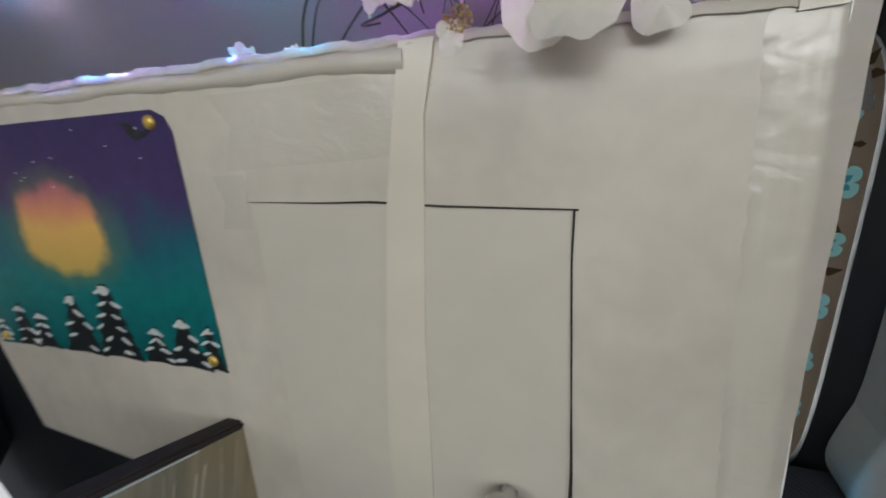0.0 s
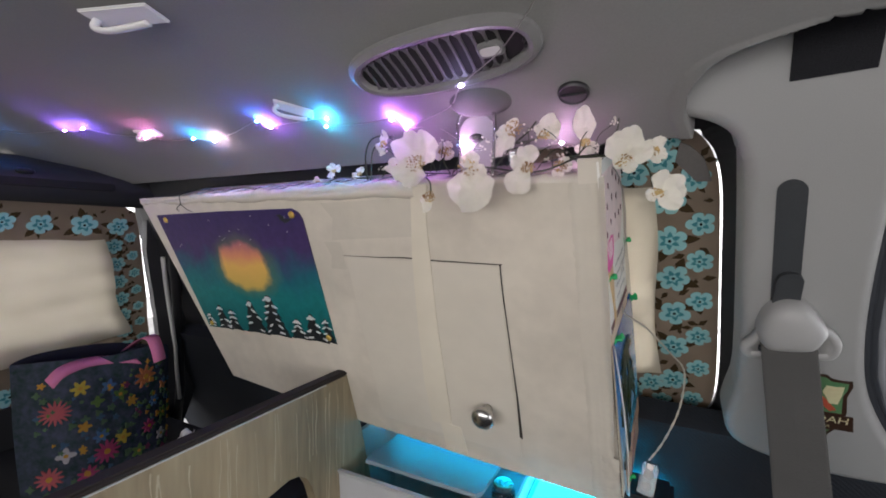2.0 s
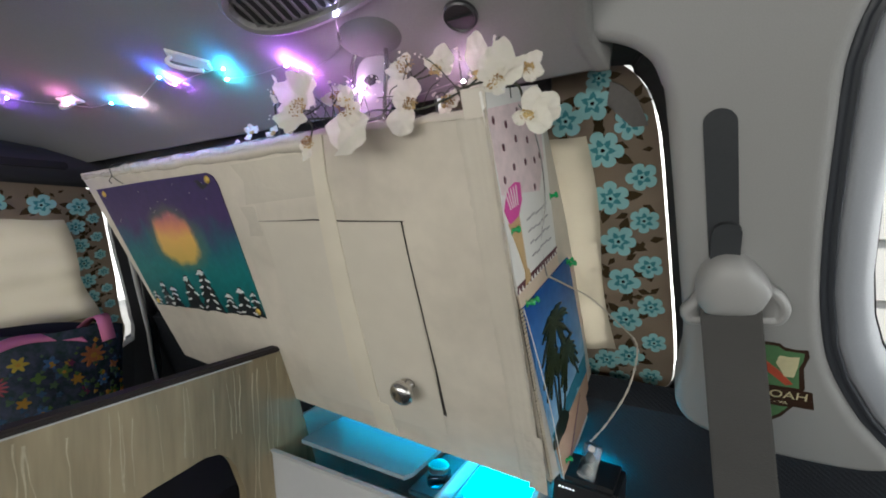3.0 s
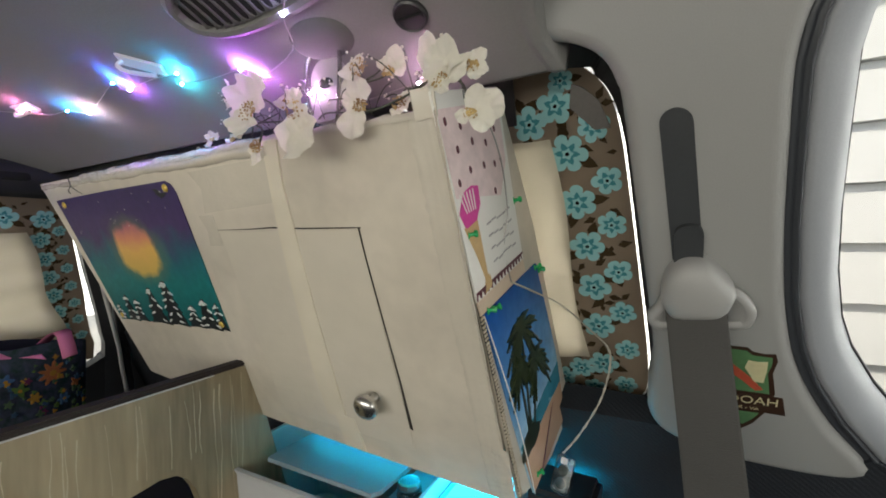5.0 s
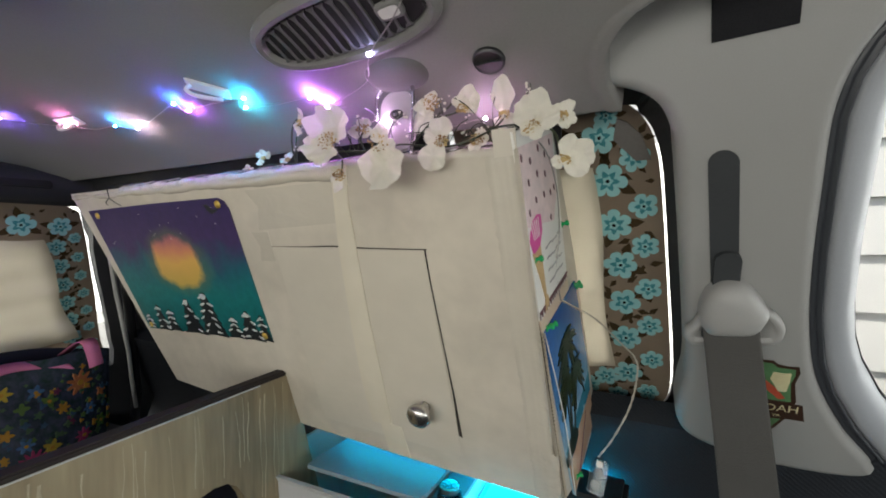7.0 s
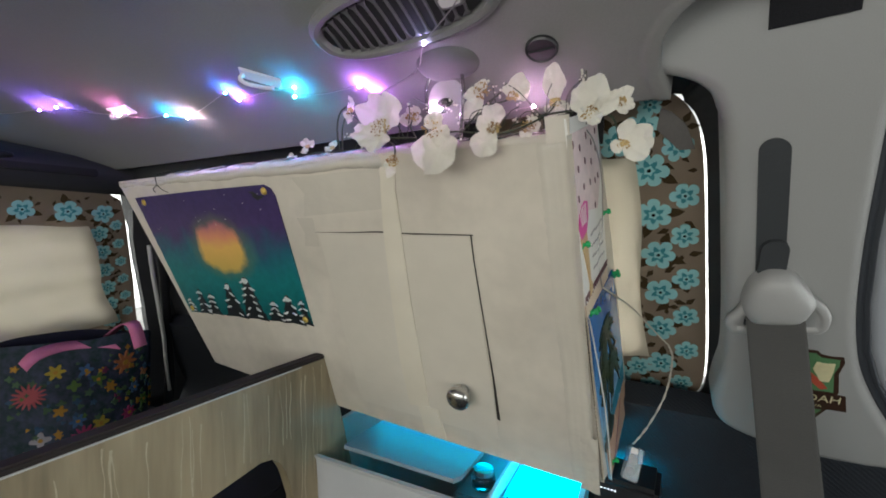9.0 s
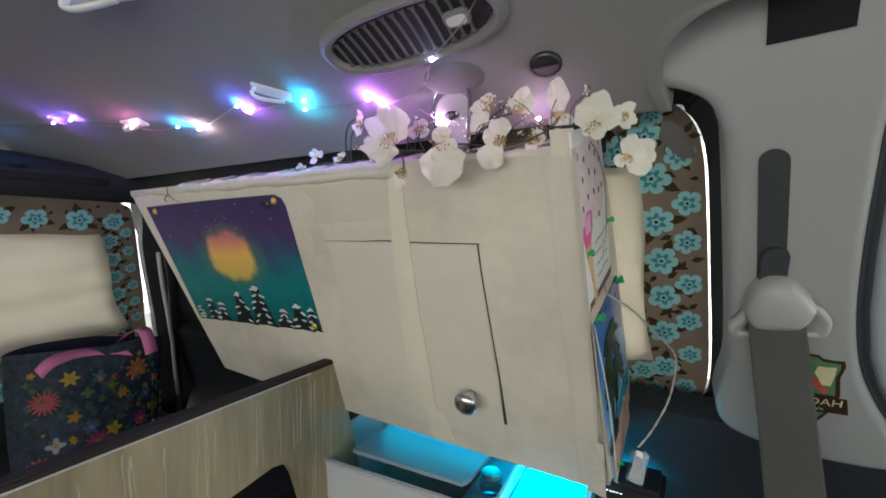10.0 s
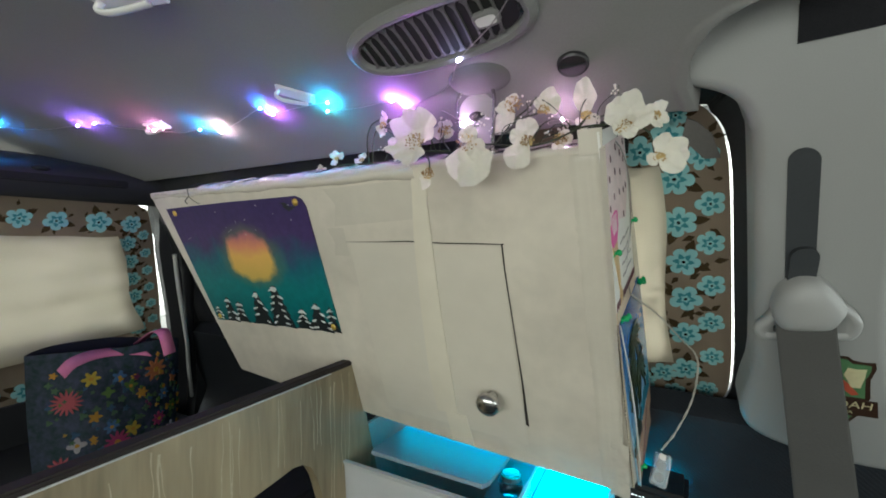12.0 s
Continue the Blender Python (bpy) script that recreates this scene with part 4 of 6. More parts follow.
tube(bm, smooth_curve([(-0.012, 0.011, 0.052), (-0.0165, 0.011, 0.036), (-0.0195, 0.010, 0.014), (-0.014, 0.009, 0.001), (-0.002, 0.009, -0.004), (0.011, 0.009, 0.0), (0.0165, 0.011, 0.014), (0.017, 0.012, 0.040), (0.0165, 0.012, 0.066)], 5), 0.0017, 8)
part("wire_loop", bm, CHROME, hook, smooth=True).matrix_local = mount_at @ (Matrix.Translation((-0.003, 0.002, 0.006)) @ pose(0, 0, 0, 180, 0, 0)).inverted()

# fairy lights along the headliner
LED_POS = [(-0.82, 0.175, 0.010), (-0.643, 0.219, 0.006), (-0.596, 0.223, 0.006), (-0.490, 0.259, 0.010), (-0.410, 0.280, 0.006), (-0.377, 0.292, 0.006), (-0.260, 0.268, 0.005), (-0.252, 0.282, 0.005), (-0.155, 0.282, 0.005),
           (-0.166, 0.294, 0.006), (-0.072, 0.299, 0.005), (-0.061, 0.315, 0.006), (0.032, 0.264, 0.007)]
HUES = [(0.02, 0.26, 1.0), (0.30, 0.12, 1.0), (0.22, 0.12, 1.0), (0.9, 0.26, 0.62), (0.02, 0.30, 1.0), (0.85, 0.55, 0.70), (0.02, 0.18, 1.0), (0.50, 0.12, 1.0), (0.02, 0.36, 1.0), (0.03, 0.55, 0.70),
        (0.45, 0.16, 1.0), (0.62, 0.16, 0.95), (0.50, 0.48, 1.0), (0.85, 0.50, 0.85), (0.75, 0.45, 0.85)]
LED_MATS = [lit("fairy lamp %d" % i, h, {12: 260.0, 13: 560.0}.get(i, 1200.0)) for i, h in enumerate(HUES)]
string = thing("fairy_lights", Matrix.Identity(4), "string of coloured fairy lights on thin wire along the headliner", "fairy lights")
led_pts = []
for x, y, d in LED_POS:
    led_pts.append(Vector((x, y, ceiling_z(y))) + ceil_normal(y) * (d + 0.0015))
extra = [Vector((0.114, 0.345, 1.176)), Vector((0.016, 0.312, 1.177))]
wire_pts = [Vector((-1.0, 0.12, ceiling_z(0.12) - 0.01))]
rnd = random.Random(5)
for p in led_pts[:-1]:
    q = wire_pts[-1]
    wire_pts.append((p + q) / 2 + Vector((0, rnd.uniform(-0.006, 0.006), -rnd.uniform(0.0, 0.005))))
    wire_pts.append(p)
wire_pts += [Vector((-0.03, 0.335, 1.205)), extra[1], Vector((0.055, 0.33, 1.165)), extra[0], Vector((0.135, 0.36, 1.165))]
bm = bmesh.new()
tube(bm, smooth_curve(wire_pts, 4), 0.0006, 5)
part("wire", bm, WIRE, string)
bm = bmesh.new()
tube(bm, smooth_curve([led_pts[-2], (0.0, 0.30, 1.215), led_pts[-1], (0.09, 0.22, ceiling_z(0.22) - 0.012), (0.14, 0.16, ceiling_z(0.16) - 0.01), (0.17, 0.05, ceiling_z(0.05) - 0.008)], 4), 0.0006, 5)
part("wire", bm, WIRE, string)
for i, p in enumerate(led_pts + extra):
    bm = bmesh.new()
    ball(bm, p, 0.0016, 8, 6, (1.3, 1, 1))
    part("lamp", bm, LED_MATS[i], string)


def ceiling_clip(x, y, turn):
    t = thing("cable_clip", on_ceiling(x, y, turn), "white translucent plastic clip stuck to the headliner", "clip", "clips on the headliner")
    part("plate", boxed(-0.024, 0.024, -0.009, 0.009, 0.0, 0.003, bevel=0.001), CLIP, t)
    bm = bmesh.new()
    tube(bm, smooth_curve([(-0.019, 0, 0.003), (-0.021, 0, 0.010), (-0.012, 0, 0.014), (0.006, 0, 0.0125), (0.018, 0, 0.010)], 4), 0.0026, 6)
    part("hook_arm", bm, CLIP, t, smooth=True)
    return t


c0 = ceiling_clip(-0.192, 0.264, radians(42))
copy_thing(c0, on_ceiling(-0.494, 0.261, radians(4)))
copy_thing(c0, on_ceiling(-0.225, 0.098, radians(15)) @ Matrix.Diagonal((1.5, 1.5, 1, 1)))

# ---- silk orchids on the cabinet ----


def blossom(parent, at, centre, petals, face, seed):
    """Loose ruffled petals (turn, length, half width) round a finely speckled lip, looking along face."""
    rnd = random.Random(seed)
    fz = Vector(face).normalized()
    fx = Vector((0, 0, 1)).cross(fz).normalized()
    fy = fz.cross(fx)
    m = Matrix(((fx.x, fy.x, fz.x, at[0]), (fx.y, fy.y, fz.y, at[1]), (fx.z, fy.z, fz.z, at[2]), (0, 0, 0, 1)))
    bm = bmesh.new()
    for k, (turn, ln, wd) in enumerate(petals):
        ln, wd = ln * 1.12, wd * 1.18
        a, ph, cup = radians(turn), rnd.uniform(0, 6.28), rnd.uniform(-0.15, 0.45)
        rings = []
        for i in range(7):
            ro = 0.04 + 0.96 * i / 6
            ring_pts = []
            for j in range(32):
                f = 2 * math.pi * j / 32
                q = ro * (1 + ro * (0.05 * math.sin(3 * f + ph) + 0.035 * math.sin(5 * f + 2 * ph) + 0.015 * math.sin(11 * f + ph)))
                x = ln * (0.5 + 0.5 * q * math.cos(f))
                y = 0.52 * wd * q * math.sin(f) * (0.58 + 0.42 * min(1.0, max(0.0, 2 * x / ln)))
                u = x / ln
                z = cup * ln * u * u + ro ** 2 * wd * (0.09 * math.sin(3 * f + ph) + 0.05 * math.sin(7 * f + 2 * ph)) - 0.10 * wd * math.exp(-40 * (y / wd) ** 2) * u
                ring_pts.append(Vector((x * math.cos(a) - y * math.sin(a), x * math.sin(a) + y * math.cos(a), z + 0.0008 * k)))
            rings.append(ring_pts)
        loft(bm, rings, cap_start=True)
    bmesh.ops.transform(bm, matrix=m, verts=bm.verts[:])
    b = part("blossom", bm, PETAL, parent, smooth=True)
    bm = bmesh.new()
    for k in range(70):
        q, t = 1.15 * centre * math.sqrt(rnd.random()), rnd.uniform(0, 6.28)
        c = m @ Vector((q * math.cos(t), 0.8 * q * math.sin(t), rnd.uniform(0.15, 0.6) * centre))
        ball(bm, c, rnd.uniform(0.0004, 0.0011), 5, 4)
    part("centre", bm, PETAL_EYE, b, "speckled yellow and brown centre")


def spray(label, stems, flowers, seed):
    t = thing("orchid_spray", Matrix.Identity(4), label, "artificial flower", "silk orchids on the cabinet")
    for s in stems:
        bm = bmesh.new()
        tube(bm, smooth_curve(s, 6), 0.0009, 6)
        part("stem", bm, STEM, t)
    for i, (p, c, petals, f) in enumerate(flowers):
        blossom(t, p, c, petals, f, seed + i)


spray("white silk orchid spray with dark stems on a cabinet", [
    [(-0.09, 0.36, 1.185), (-0.088, 0.33, 1.165), (-0.06, 0.30, 1.150), (-0.02, 0.275, 1.142), (0.013, 0.28, 1.140)],
    [(-0.125, 0.33, 1.145), (-0.118, 0.325, 1.185), (-0.085, 0.32, 1.198), (-0.075, 0.29, 1.179)],
    [(-0.03, 0.28, 1.145), (-0.006, 0.268, 1.132), (0.0, 0.259, 1.115)], [(0.013, 0.28, 1.140), (0.0, 0.29, 1.155), (-0.003, 0.30, 1.167)]], [
    ((-0.019, 0.268, 1.150), 0.0106, ((60, 0.030, 0.030), (120, 0.032, 0.030), (200, 0.027, 0.023), (265, 0.025, 0.022)), (-0.1, -0.9, 0.1)),
    ((0.0, 0.258, 1.115), 0.0061, ((250, 0.015, 0.009), (215, 0.010, 0.007)), (0.1, -0.9, -0.2)),
    ((-0.074, 0.285, 1.179), 0.0046, ((160, 0.015, 0.015), (60, 0.013, 0.013), (250, 0.012, 0.012)), (-0.3, -0.9, 0.1)),
    ((-0.046, 0.275, 1.150), 0.0050, ((170, 0.016, 0.015), (230, 0.015, 0.014), (80, 0.012, 0.012)), (-0.3, -0.9, 0.1)),
    ((-0.003, 0.300, 1.167), 0.0066, ((90, 0.011, 0.013), (200, 0.013, 0.013), (320, 0.011, 0.011)), (0.2, -0.9, 0.2))], 20)
spray("white silk orchid spray hanging over a cabinet edge", [
    [(0.0, 0.33, 1.15), (0.04, 0.30, 1.148), (0.097, 0.29, 1.138), (0.133, 0.300, 1.150), (0.142, 0.318, 1.166)],
    [(0.053, 0.300, 1.145), (0.072, 0.312, 1.172), (0.082, 0.325, 1.186), (0.09, 0.330, 1.198)], [(0.072, 0.310, 1.172), (0.09, 0.315, 1.175), (0.101, 0.315, 1.178)]], [
    ((0.040, 0.265, 1.142), 0.0092, ((288, 0.040, 0.034), (255, 0.036, 0.028), (330, 0.020, 0.016), (100, 0.012, 0.014), (60, 0.015, 0.014)), (0.0, -1, -0.05)),
    ((0.071, 0.312, 1.187), 0.0085, ((235, 0.030, 0.018), (200, 0.016, 0.014), (100, 0.010, 0.011)), (0.1, -0.9, 0.1)),
    ((0.093, 0.285, 1.142), 0.0058, ((235, 0.026, 0.022), (150, 0.016, 0.015), (90, 0.019, 0.017)), (0.2, -0.9, 0.0)),
    ((0.101, 0.315, 1.178), 0.0054, ((60, 0.020, 0.019), (20, 0.015, 0.014), (110, 0.012, 0.012)), (0.3, -0.9, 0.1)),
    ((0.122, 0.300, 1.143), 0.0064, ((0, 0.010, 0.010), (250, 0.011, 0.010), (60, 0.010, 0.010)), (0, -0.9, 0.2)),
    ((0.142, 0.318, 1.168), 0.0046, ((95, 0.031, 0.018), (250, 0.012, 0.013), (320, 0.013, 0.011)), (0.1, -0.9, 0.0))], 40)
spray("white silk orchid spray at the cabinet corner", [
    [(0.10, 0.32, 1.152), (0.133, 0.300, 1.152), (0.161, 0.28, 1.147), (0.182, 0.268, 1.142), (0.201, 0.268, 1.146)], [(0.182, 0.268, 1.142), (0.197, 0.262, 1.132), (0.202, 0.258, 1.112)]], [
    ((0.180, 0.264, 1.138), 0.0062, ((110, 0.022, 0.020), (75, 0.024, 0.020), (30, 0.021, 0.017), (200, 0.008, 0.010), (310, 0.012, 0.010)), (-0.1, -0.9, 0.1)),
    ((0.201, 0.268, 1.145), 0.0043, ((60, 0.013, 0.009), (120, 0.010, 0.008), (280, 0.010, 0.008), (340, 0.010, 0.008)), (0.4, -0.8, 0.1)),
    ((0.204, 0.256, 1.110), 0.0042, ((20, 0.021, 0.018), (60, 0.017, 0.016), (330, 0.017, 0.014), (200, 0.008, 0.009)), (0.2, -0.9, 0.0))], 60)
spray("small white silk blossoms lying along the cabinet top", [[(-0.23, 0.36, 1.15), (-0.20, 0.352, 1.156), (-0.15, 0.34, 1.152), (-0.09, 0.335, 1.148)]],
      [(p, 0.003, tuple((a, w, w) for a in turns), (0.1, -0.9, 0.3)) for p, w, turns in (((-0.206, 0.352, 1.166), 0.011, (40, 130, 250)), ((-0.155, 0.345, 1.158), 0.010, (90, 200)), ((-0.24, 0.356, 1.152), 0.008, (20, 120, 200)))], 80)

def sprig(x0, x1, seed, n):
    """Thin dark stalks with pale seed heads, tucked in among the blossoms."""
    rnd = random.Random(seed)
    t = thing("dried_sprig", Matrix.Identity(4), "thin dark dried sprig with pale buds lying on a cabinet", "artificial plant", "sprigs on the cabinet")
    buds = bmesh.new()
    for k in range(n):
        x = rnd.uniform(x0, x1)
        base = Vector((x, rnd.uniform(0.29, 0.33), 1.146))
        tip = base + Vector((rnd.uniform(-0.035, 0.035), rnd.uniform(-0.035, 0.005), rnd.uniform(0.004, 0.034)))
        mid = (base + tip) / 2 + Vector((rnd.uniform(-0.008, 0.008), 0, rnd.uniform(0.004, 0.012)))
        bm = bmesh.new()
        tube(bm, smooth_curve([base, mid, tip], 5), 0.0005, 5)
        part("stalk", bm, STEM, t)
        for q in range(4):
            ball(buds, tip + Vector((rnd.uniform(-0.004, 0.004), rnd.uniform(-0.004, 0.004), rnd.uniform(-0.004, 0.004))), rnd.uniform(0.0006, 0.0014), 6, 4)
    part("bud_cluster", buds, PETAL, t)["kind"] = "stuff"


sprig(-0.06, 0.03, 5, 12)
sprig(0.03, 0.13, 6, 9)
sprig(0.12, 0.18, 7, 5)
bm = bmesh.new()
tube(bm, smooth_curve([(-0.142, 0.345, 1.150), (-0.138, 0.335, 1.180), (-0.120, 0.322, 1.196), (-0.092, 0.312, 1.197), (-0.070, 0.300, 1.186)], 6), 0.0011, 6)
tube(bm, smooth_curve([(-0.115, 0.34, 1.150), (-0.098, 0.33, 1.164), (-0.075, 0.315, 1.172), (-0.050, 0.300, 1.168)], 6), 0.0009, 6)
tagged(part("loose_stem", bm, STEM), "bare dark curved plastic stem on a cabinet", "artificial plant")

# ---- printed curtains ----


def flower_print(parent, x, z, r, seed, y=-0.0022, leaves=True):
    """One printed flower: petals (0), inner star (1), eye (2) and leaves (3)."""
    bm = bmesh.new()
    rnd = random.Random(seed)
    a0 = rnd.uniform(0, 6.28)
    for k in range(rnd.choice((2, 3)) if leaves else 0):
        a = a0 + 0.5 + k * 2.2 + rnd.uniform(-0.3, 0.3)
        slab(bm, moved([(0.6 * r, 0), (1.0 * r, 0.30 * r), (1.3 * r, 0.22 * r), (1.65 * r, 0.02 * r), (1.3 * r, -0.20 * r), (1.0 * r, -0.28 * r)], x, z, a), y + 0.0006, y + 0.0012, 3)
    n = 6 if rnd.random() < 0.6 else 5
    out, star = [], []
    for k in range(n * 10):
        t = 2 * math.pi * k / (n * 10)
        q = r * (0.62 + 0.38 * abs(math.cos(n * t / 2)) ** 0.45) * (1 + 0.04 * math.sin(3 * t + seed))
        out.append((q * math.cos(t + a0), q * math.sin(t + a0)))
    for k in range(n * 4):
        t = 2 * math.pi * k / (n * 4)
        q = r * (0.48 + 0.16 * math.cos(n * t))
        star.append((q * math.cos(t + a0), q * math.sin(t + a0)))
    slab(bm, moved(out, x, z), y, y + 0.0010, 0)
    slab(bm, moved(star, x, z), y - 0.0004, y + 0.0002, 1)
    inner = [(0.26 * r * (1 + 0.25 * math.cos(5 * t)) * math.cos(t), 0.26 * r * (1 + 0.25 * math.cos(5 * t)) * math.sin(t)) for t in (2 * math.pi * k / 15 for k in range(15))]
    slab(bm, moved(inner, x, z), y - 0.0007, y, 0)
    slab(bm, moved(blob(8, 0.11 * r, 0.1, seed), x, z), y - 0.0010, y, 2)
    part("printed_flower", bm, PRINT, parent)


PRINT = [PETAL_BLUE, PETAL_TEAL, PRINT_DARK, LEAF_BROWN]
sc = thing("side_curtain", GLASSP, "brown cotton curtain printed with blue flowers over a van window", "curtain")
edge = [on_glass(x, z) for x, z in ((0.03, 0.798), (0.235, 0.796), (0.268, 0.799), (0.289, 0.813), (0.2955, 0.84), (0.2945, 0.90), (0.279, 1.10), (0.2705, 1.162), (0.2590, 1.1925), (0.239, 1.2100), (0.03, 1.217))]
edge = [Vector((p.x + (0.0024 if p.x > 0.265 else 0), p.y)) for p in edge]
right = [on_glass(0.217, 0.797)] + [Vector((p.x, p.y)) for p in smooth_curve([(q.x, q.y, 0) for q in edge[1:-1]], 4)] + [on_glass(0.199, 1.2165), on_glass(0.199, 1.205)]
for i, lp in enumerate((right, [on_glass(*p) for p in ((0.03, 0.798), (0.2165, 0.797), (0.2190, 0.797), (0.2175, 0.875), (0.03, 0.875))], [on_glass(*p) for p in ((0.03, 1.138), (0.2050, 1.138), (0.2015, 1.217), (0.03, 1.217))])):
    bm = bmesh.new()
    slab(bm, lp, -0.010 + 0.0008 * i, -0.006 + 0.0008 * i)
    part("border", bm, CLOTH_BROWN, sc, "brown printed border")
spots = [(0.221, 1.129, 0.0265), (0.227, 1.076, 0.0255), (0.234, 1.024, 0.025), (0.238, 0.971, 0.0245), (0.240, 0.916, 0.0245), (0.255, 1.153, 0.0215), (0.266, 1.098, 0.021), (0.268, 1.049, 0.021), (0.273, 0.992, 0.021),
         (0.275, 0.937, 0.021), (0.279, 0.883, 0.020), (0.242, 0.857, 0.0235), (0.212, 0.846, 0.0215), (0.213, 1.177, 0.0235), (0.183, 1.163, 0.0235), (0.221, 1.199, 0.016), (0.275, 0.826, 0.019), (0.228, 0.815, 0.018), (0.186, 0.828, 0.02),
         (0.15, 1.18, 0.022), (0.15, 0.845, 0.022)]
bm = bmesh.new()
for i, (x, z, r) in enumerate(spots):
    p = on_glass(x, z)
    flower_print(sc, p.x - (0.005 if x > 0.25 else 0), p.y, r * (0.80 if x > 0.25 else 0.84), 100 + i, -0.0122, x < 0.25)
rnd = random.Random(3)
for k in range(110):
    p = on_glass(rnd.uniform(0.13, 0.276), rnd.uniform(0.81, 1.18))
    g = rnd.uniform(0.9, 1.6)
    slab(bm, moved([(0, 0), (0.004 * g, 0.0030 * g), (0.011 * g, 0), (0.004 * g, -0.0030 * g)], p.x, p.y, rnd.uniform(0, 6.28)), -0.0112, -0.0100, 3)
part("leaf_print", bm, PRINT, sc)["kind"] = "stuff"
bm = bmesh.new()
cols = np.linspace(0, 1, 24)
rows = []
for k in range(14):
    w = k / 13
    row = []
    for u in cols:
        a, b = on_glass(0.035 + 0.170 * u, 1.147), on_glass(0.035 + 0.188 * u, 0.868)
        p = a.lerp(b, w)
        p.x += 0.004 * math.sin(w * 7) * u
        row.append((p.x, -0.018 - 0.0035 * math.sin(u * 16 + 2 * w) - 0.002 * math.sin(w * 9 + u * 13), p.y))
    rows.append(row)
loft(bm, rows, close=False)
part("lining", bm, CLOTH_CREAM, sc, "plain cream lining panel", smooth=True)
bm = bmesh.new()
slab(bm, [on_glass(x, z) for x, z in ((0.232, 1.195), (0.228, 1.174), (0.252, 1.150), (0.268, 1.150), (0.258, 1.176), (0.243, 1.190))], -0.0150, -0.0135)
part("tape_patch", bm, GREY_TAPE, sc, "grey cloth tape")
bm = bmesh.new()
slab(bm, [on_glass(x, z) for x, z in ((0.10, 1.222), (0.10, 1.165), (0.170, 1.165), (0.174, 1.222))], -0.019, -0.016)
part("black_tape", bm, BLACK, sc, "strip of black tape")

rc = thing("rear_curtain", REAR, "brown floral curtain with a cream middle over the rear window", "curtain")
for lp in (((-0.9, 1.055), (0.4525, 1.055), (0.443, 1.085), (0.430, 1.122), (0.408, 1.133), (-0.9, 1.142)), ((0.435, 0.735), (0.528, 0.735), (0.526, 0.778), (0.515, 0.806), (0.502, 0.855), (0.489, 0.917), (0.473, 0.977), (0.458, 1.034), (0.4525, 1.0545), (0.365, 1.0545), (0.398, 0.94), (0.435, 0.83)), ((-0.9, 0.70), (0.4345, 0.70), (0.4345, 0.84), (0.38, 0.855), (-0.9, 0.76))):
    bm = bmesh.new()
    slab(bm, [on_rear(y, z) for y, z in lp], 0.0, 0.002)
    part("border", bm, CLOTH_BROWN, rc, "brown printed border")
bm = bmesh.new()
rnd = random.Random(9)
i = 0
for y in np.arange(-0.35, 0.43, 0.062):
    p = on_rear(y + rnd.uniform(-0.008, 0.008), 1.095 + rnd.uniform(-0.006, 0.006))
    flower_print(rc, p.x, p.y, rnd.uniform(0.019, 0.025), 300 + i, -0.0022)
    i += 1
for k, z in enumerate(np.arange(1.045, 0.76, -0.043)):
    for off in (0.017, 0.047):
        p = on_rear(0.387 + (1.07 - z) * 0.26 + off - 0.012, z + (0.02 if off > 0.03 else 0))
        flower_print(rc, p.x, p.y, 0.0185 if off < 0.03 else 0.0125, 340 + i, -0.0022, off < 0.03)
        i += 1
for y in np.arange(-0.2, 0.5, 0.065):
    p = on_rear(y, 0.725)
    flower_print(rc, p.x, p.y, 0.025, 400 + i, -0.0022)
    i += 1
for k in range(160):
    p = on_rear(rnd.uniform(-0.3, 0.42), rnd.uniform(1.072, 1.12)) if k < 90 else on_rear(0, 0)
    if k >= 90:
        z = rnd.uniform(0.76, 1.06)
        p = on_rear(0.385 + (1.07 - z) * 0.26 + rnd.uniform(0.0, 0.042), z)
    slab(bm, moved([(0, 0), (0.004, 0.003), (0.012, 0), (0.004, -0.003)], p.x, p.y, rnd.uniform(0, 6.28)), -0.0012, -0.0004, 3)
part("leaf_print", bm, PRINT, rc)["kind"] = "stuff"
bm = bmesh.new()
rows = []
for k in range(50):
    w = k / 49
    row = []
    for u in np.linspace(0, 1, 90):
        z1 = 1.068 - 0.004 * math.sin(u * 9)
        z0 = 0.70 + 0.135 * u
        z = z1 + (z0 - z1) * w
        y = -0.5 + u * (0.87 + 0.083 * w) + 0.006 * math.sin(w * 8) * u
        p = on_rear(y, z)
        sag = 0.0050 * math.sin(12 * w - 4 * u) * (0.15 + w) + 0.0028 * math.sin(u * 34 + 9 * w) * (1.1 - w) + 0.0022 * math.sin(29 * w + 7 * u) * u + 0.0016 * math.sin(61 * u - 8 * w)
        row.append((p.x, -0.016 - sag, p.y))
    rows.append(row)
loft(bm, rows, close=False)
part("lining", bm, CLOTH_CREAM, rc, "plain cream lining panel with soft creases", smooth=True)

# ---- rear of the van ----
bm = bmesh.new()
rear_in = [on_rear(y, z) for y, z in ((-0.9, 0.70), (0.49, 0.70), (0.552, 0.735), (0.548, 0.773), (0.538, 0.801), (0.524, 0.851), (0.504, 0.915), (0.484, 0.976), (0.467, 1.034), (0.461, 1.075), (0.454, 1.115), (0.441, 1.134), (-0.9, 1.134))]
rear_out = [on_rear(y, z) for y, z in ((-1.1, 0.2), (0.60, 0.2), (0.66, 0.60), (0.655, 0.70), (0.64, 0.76), (0.62, 0.85), (0.605, 0.92), (0.59, 0.98), (0.58, 1.03), (0.57, 1.08), (0.56, 1.12), (0.54, 1.19), (-1.1, 1.20))]
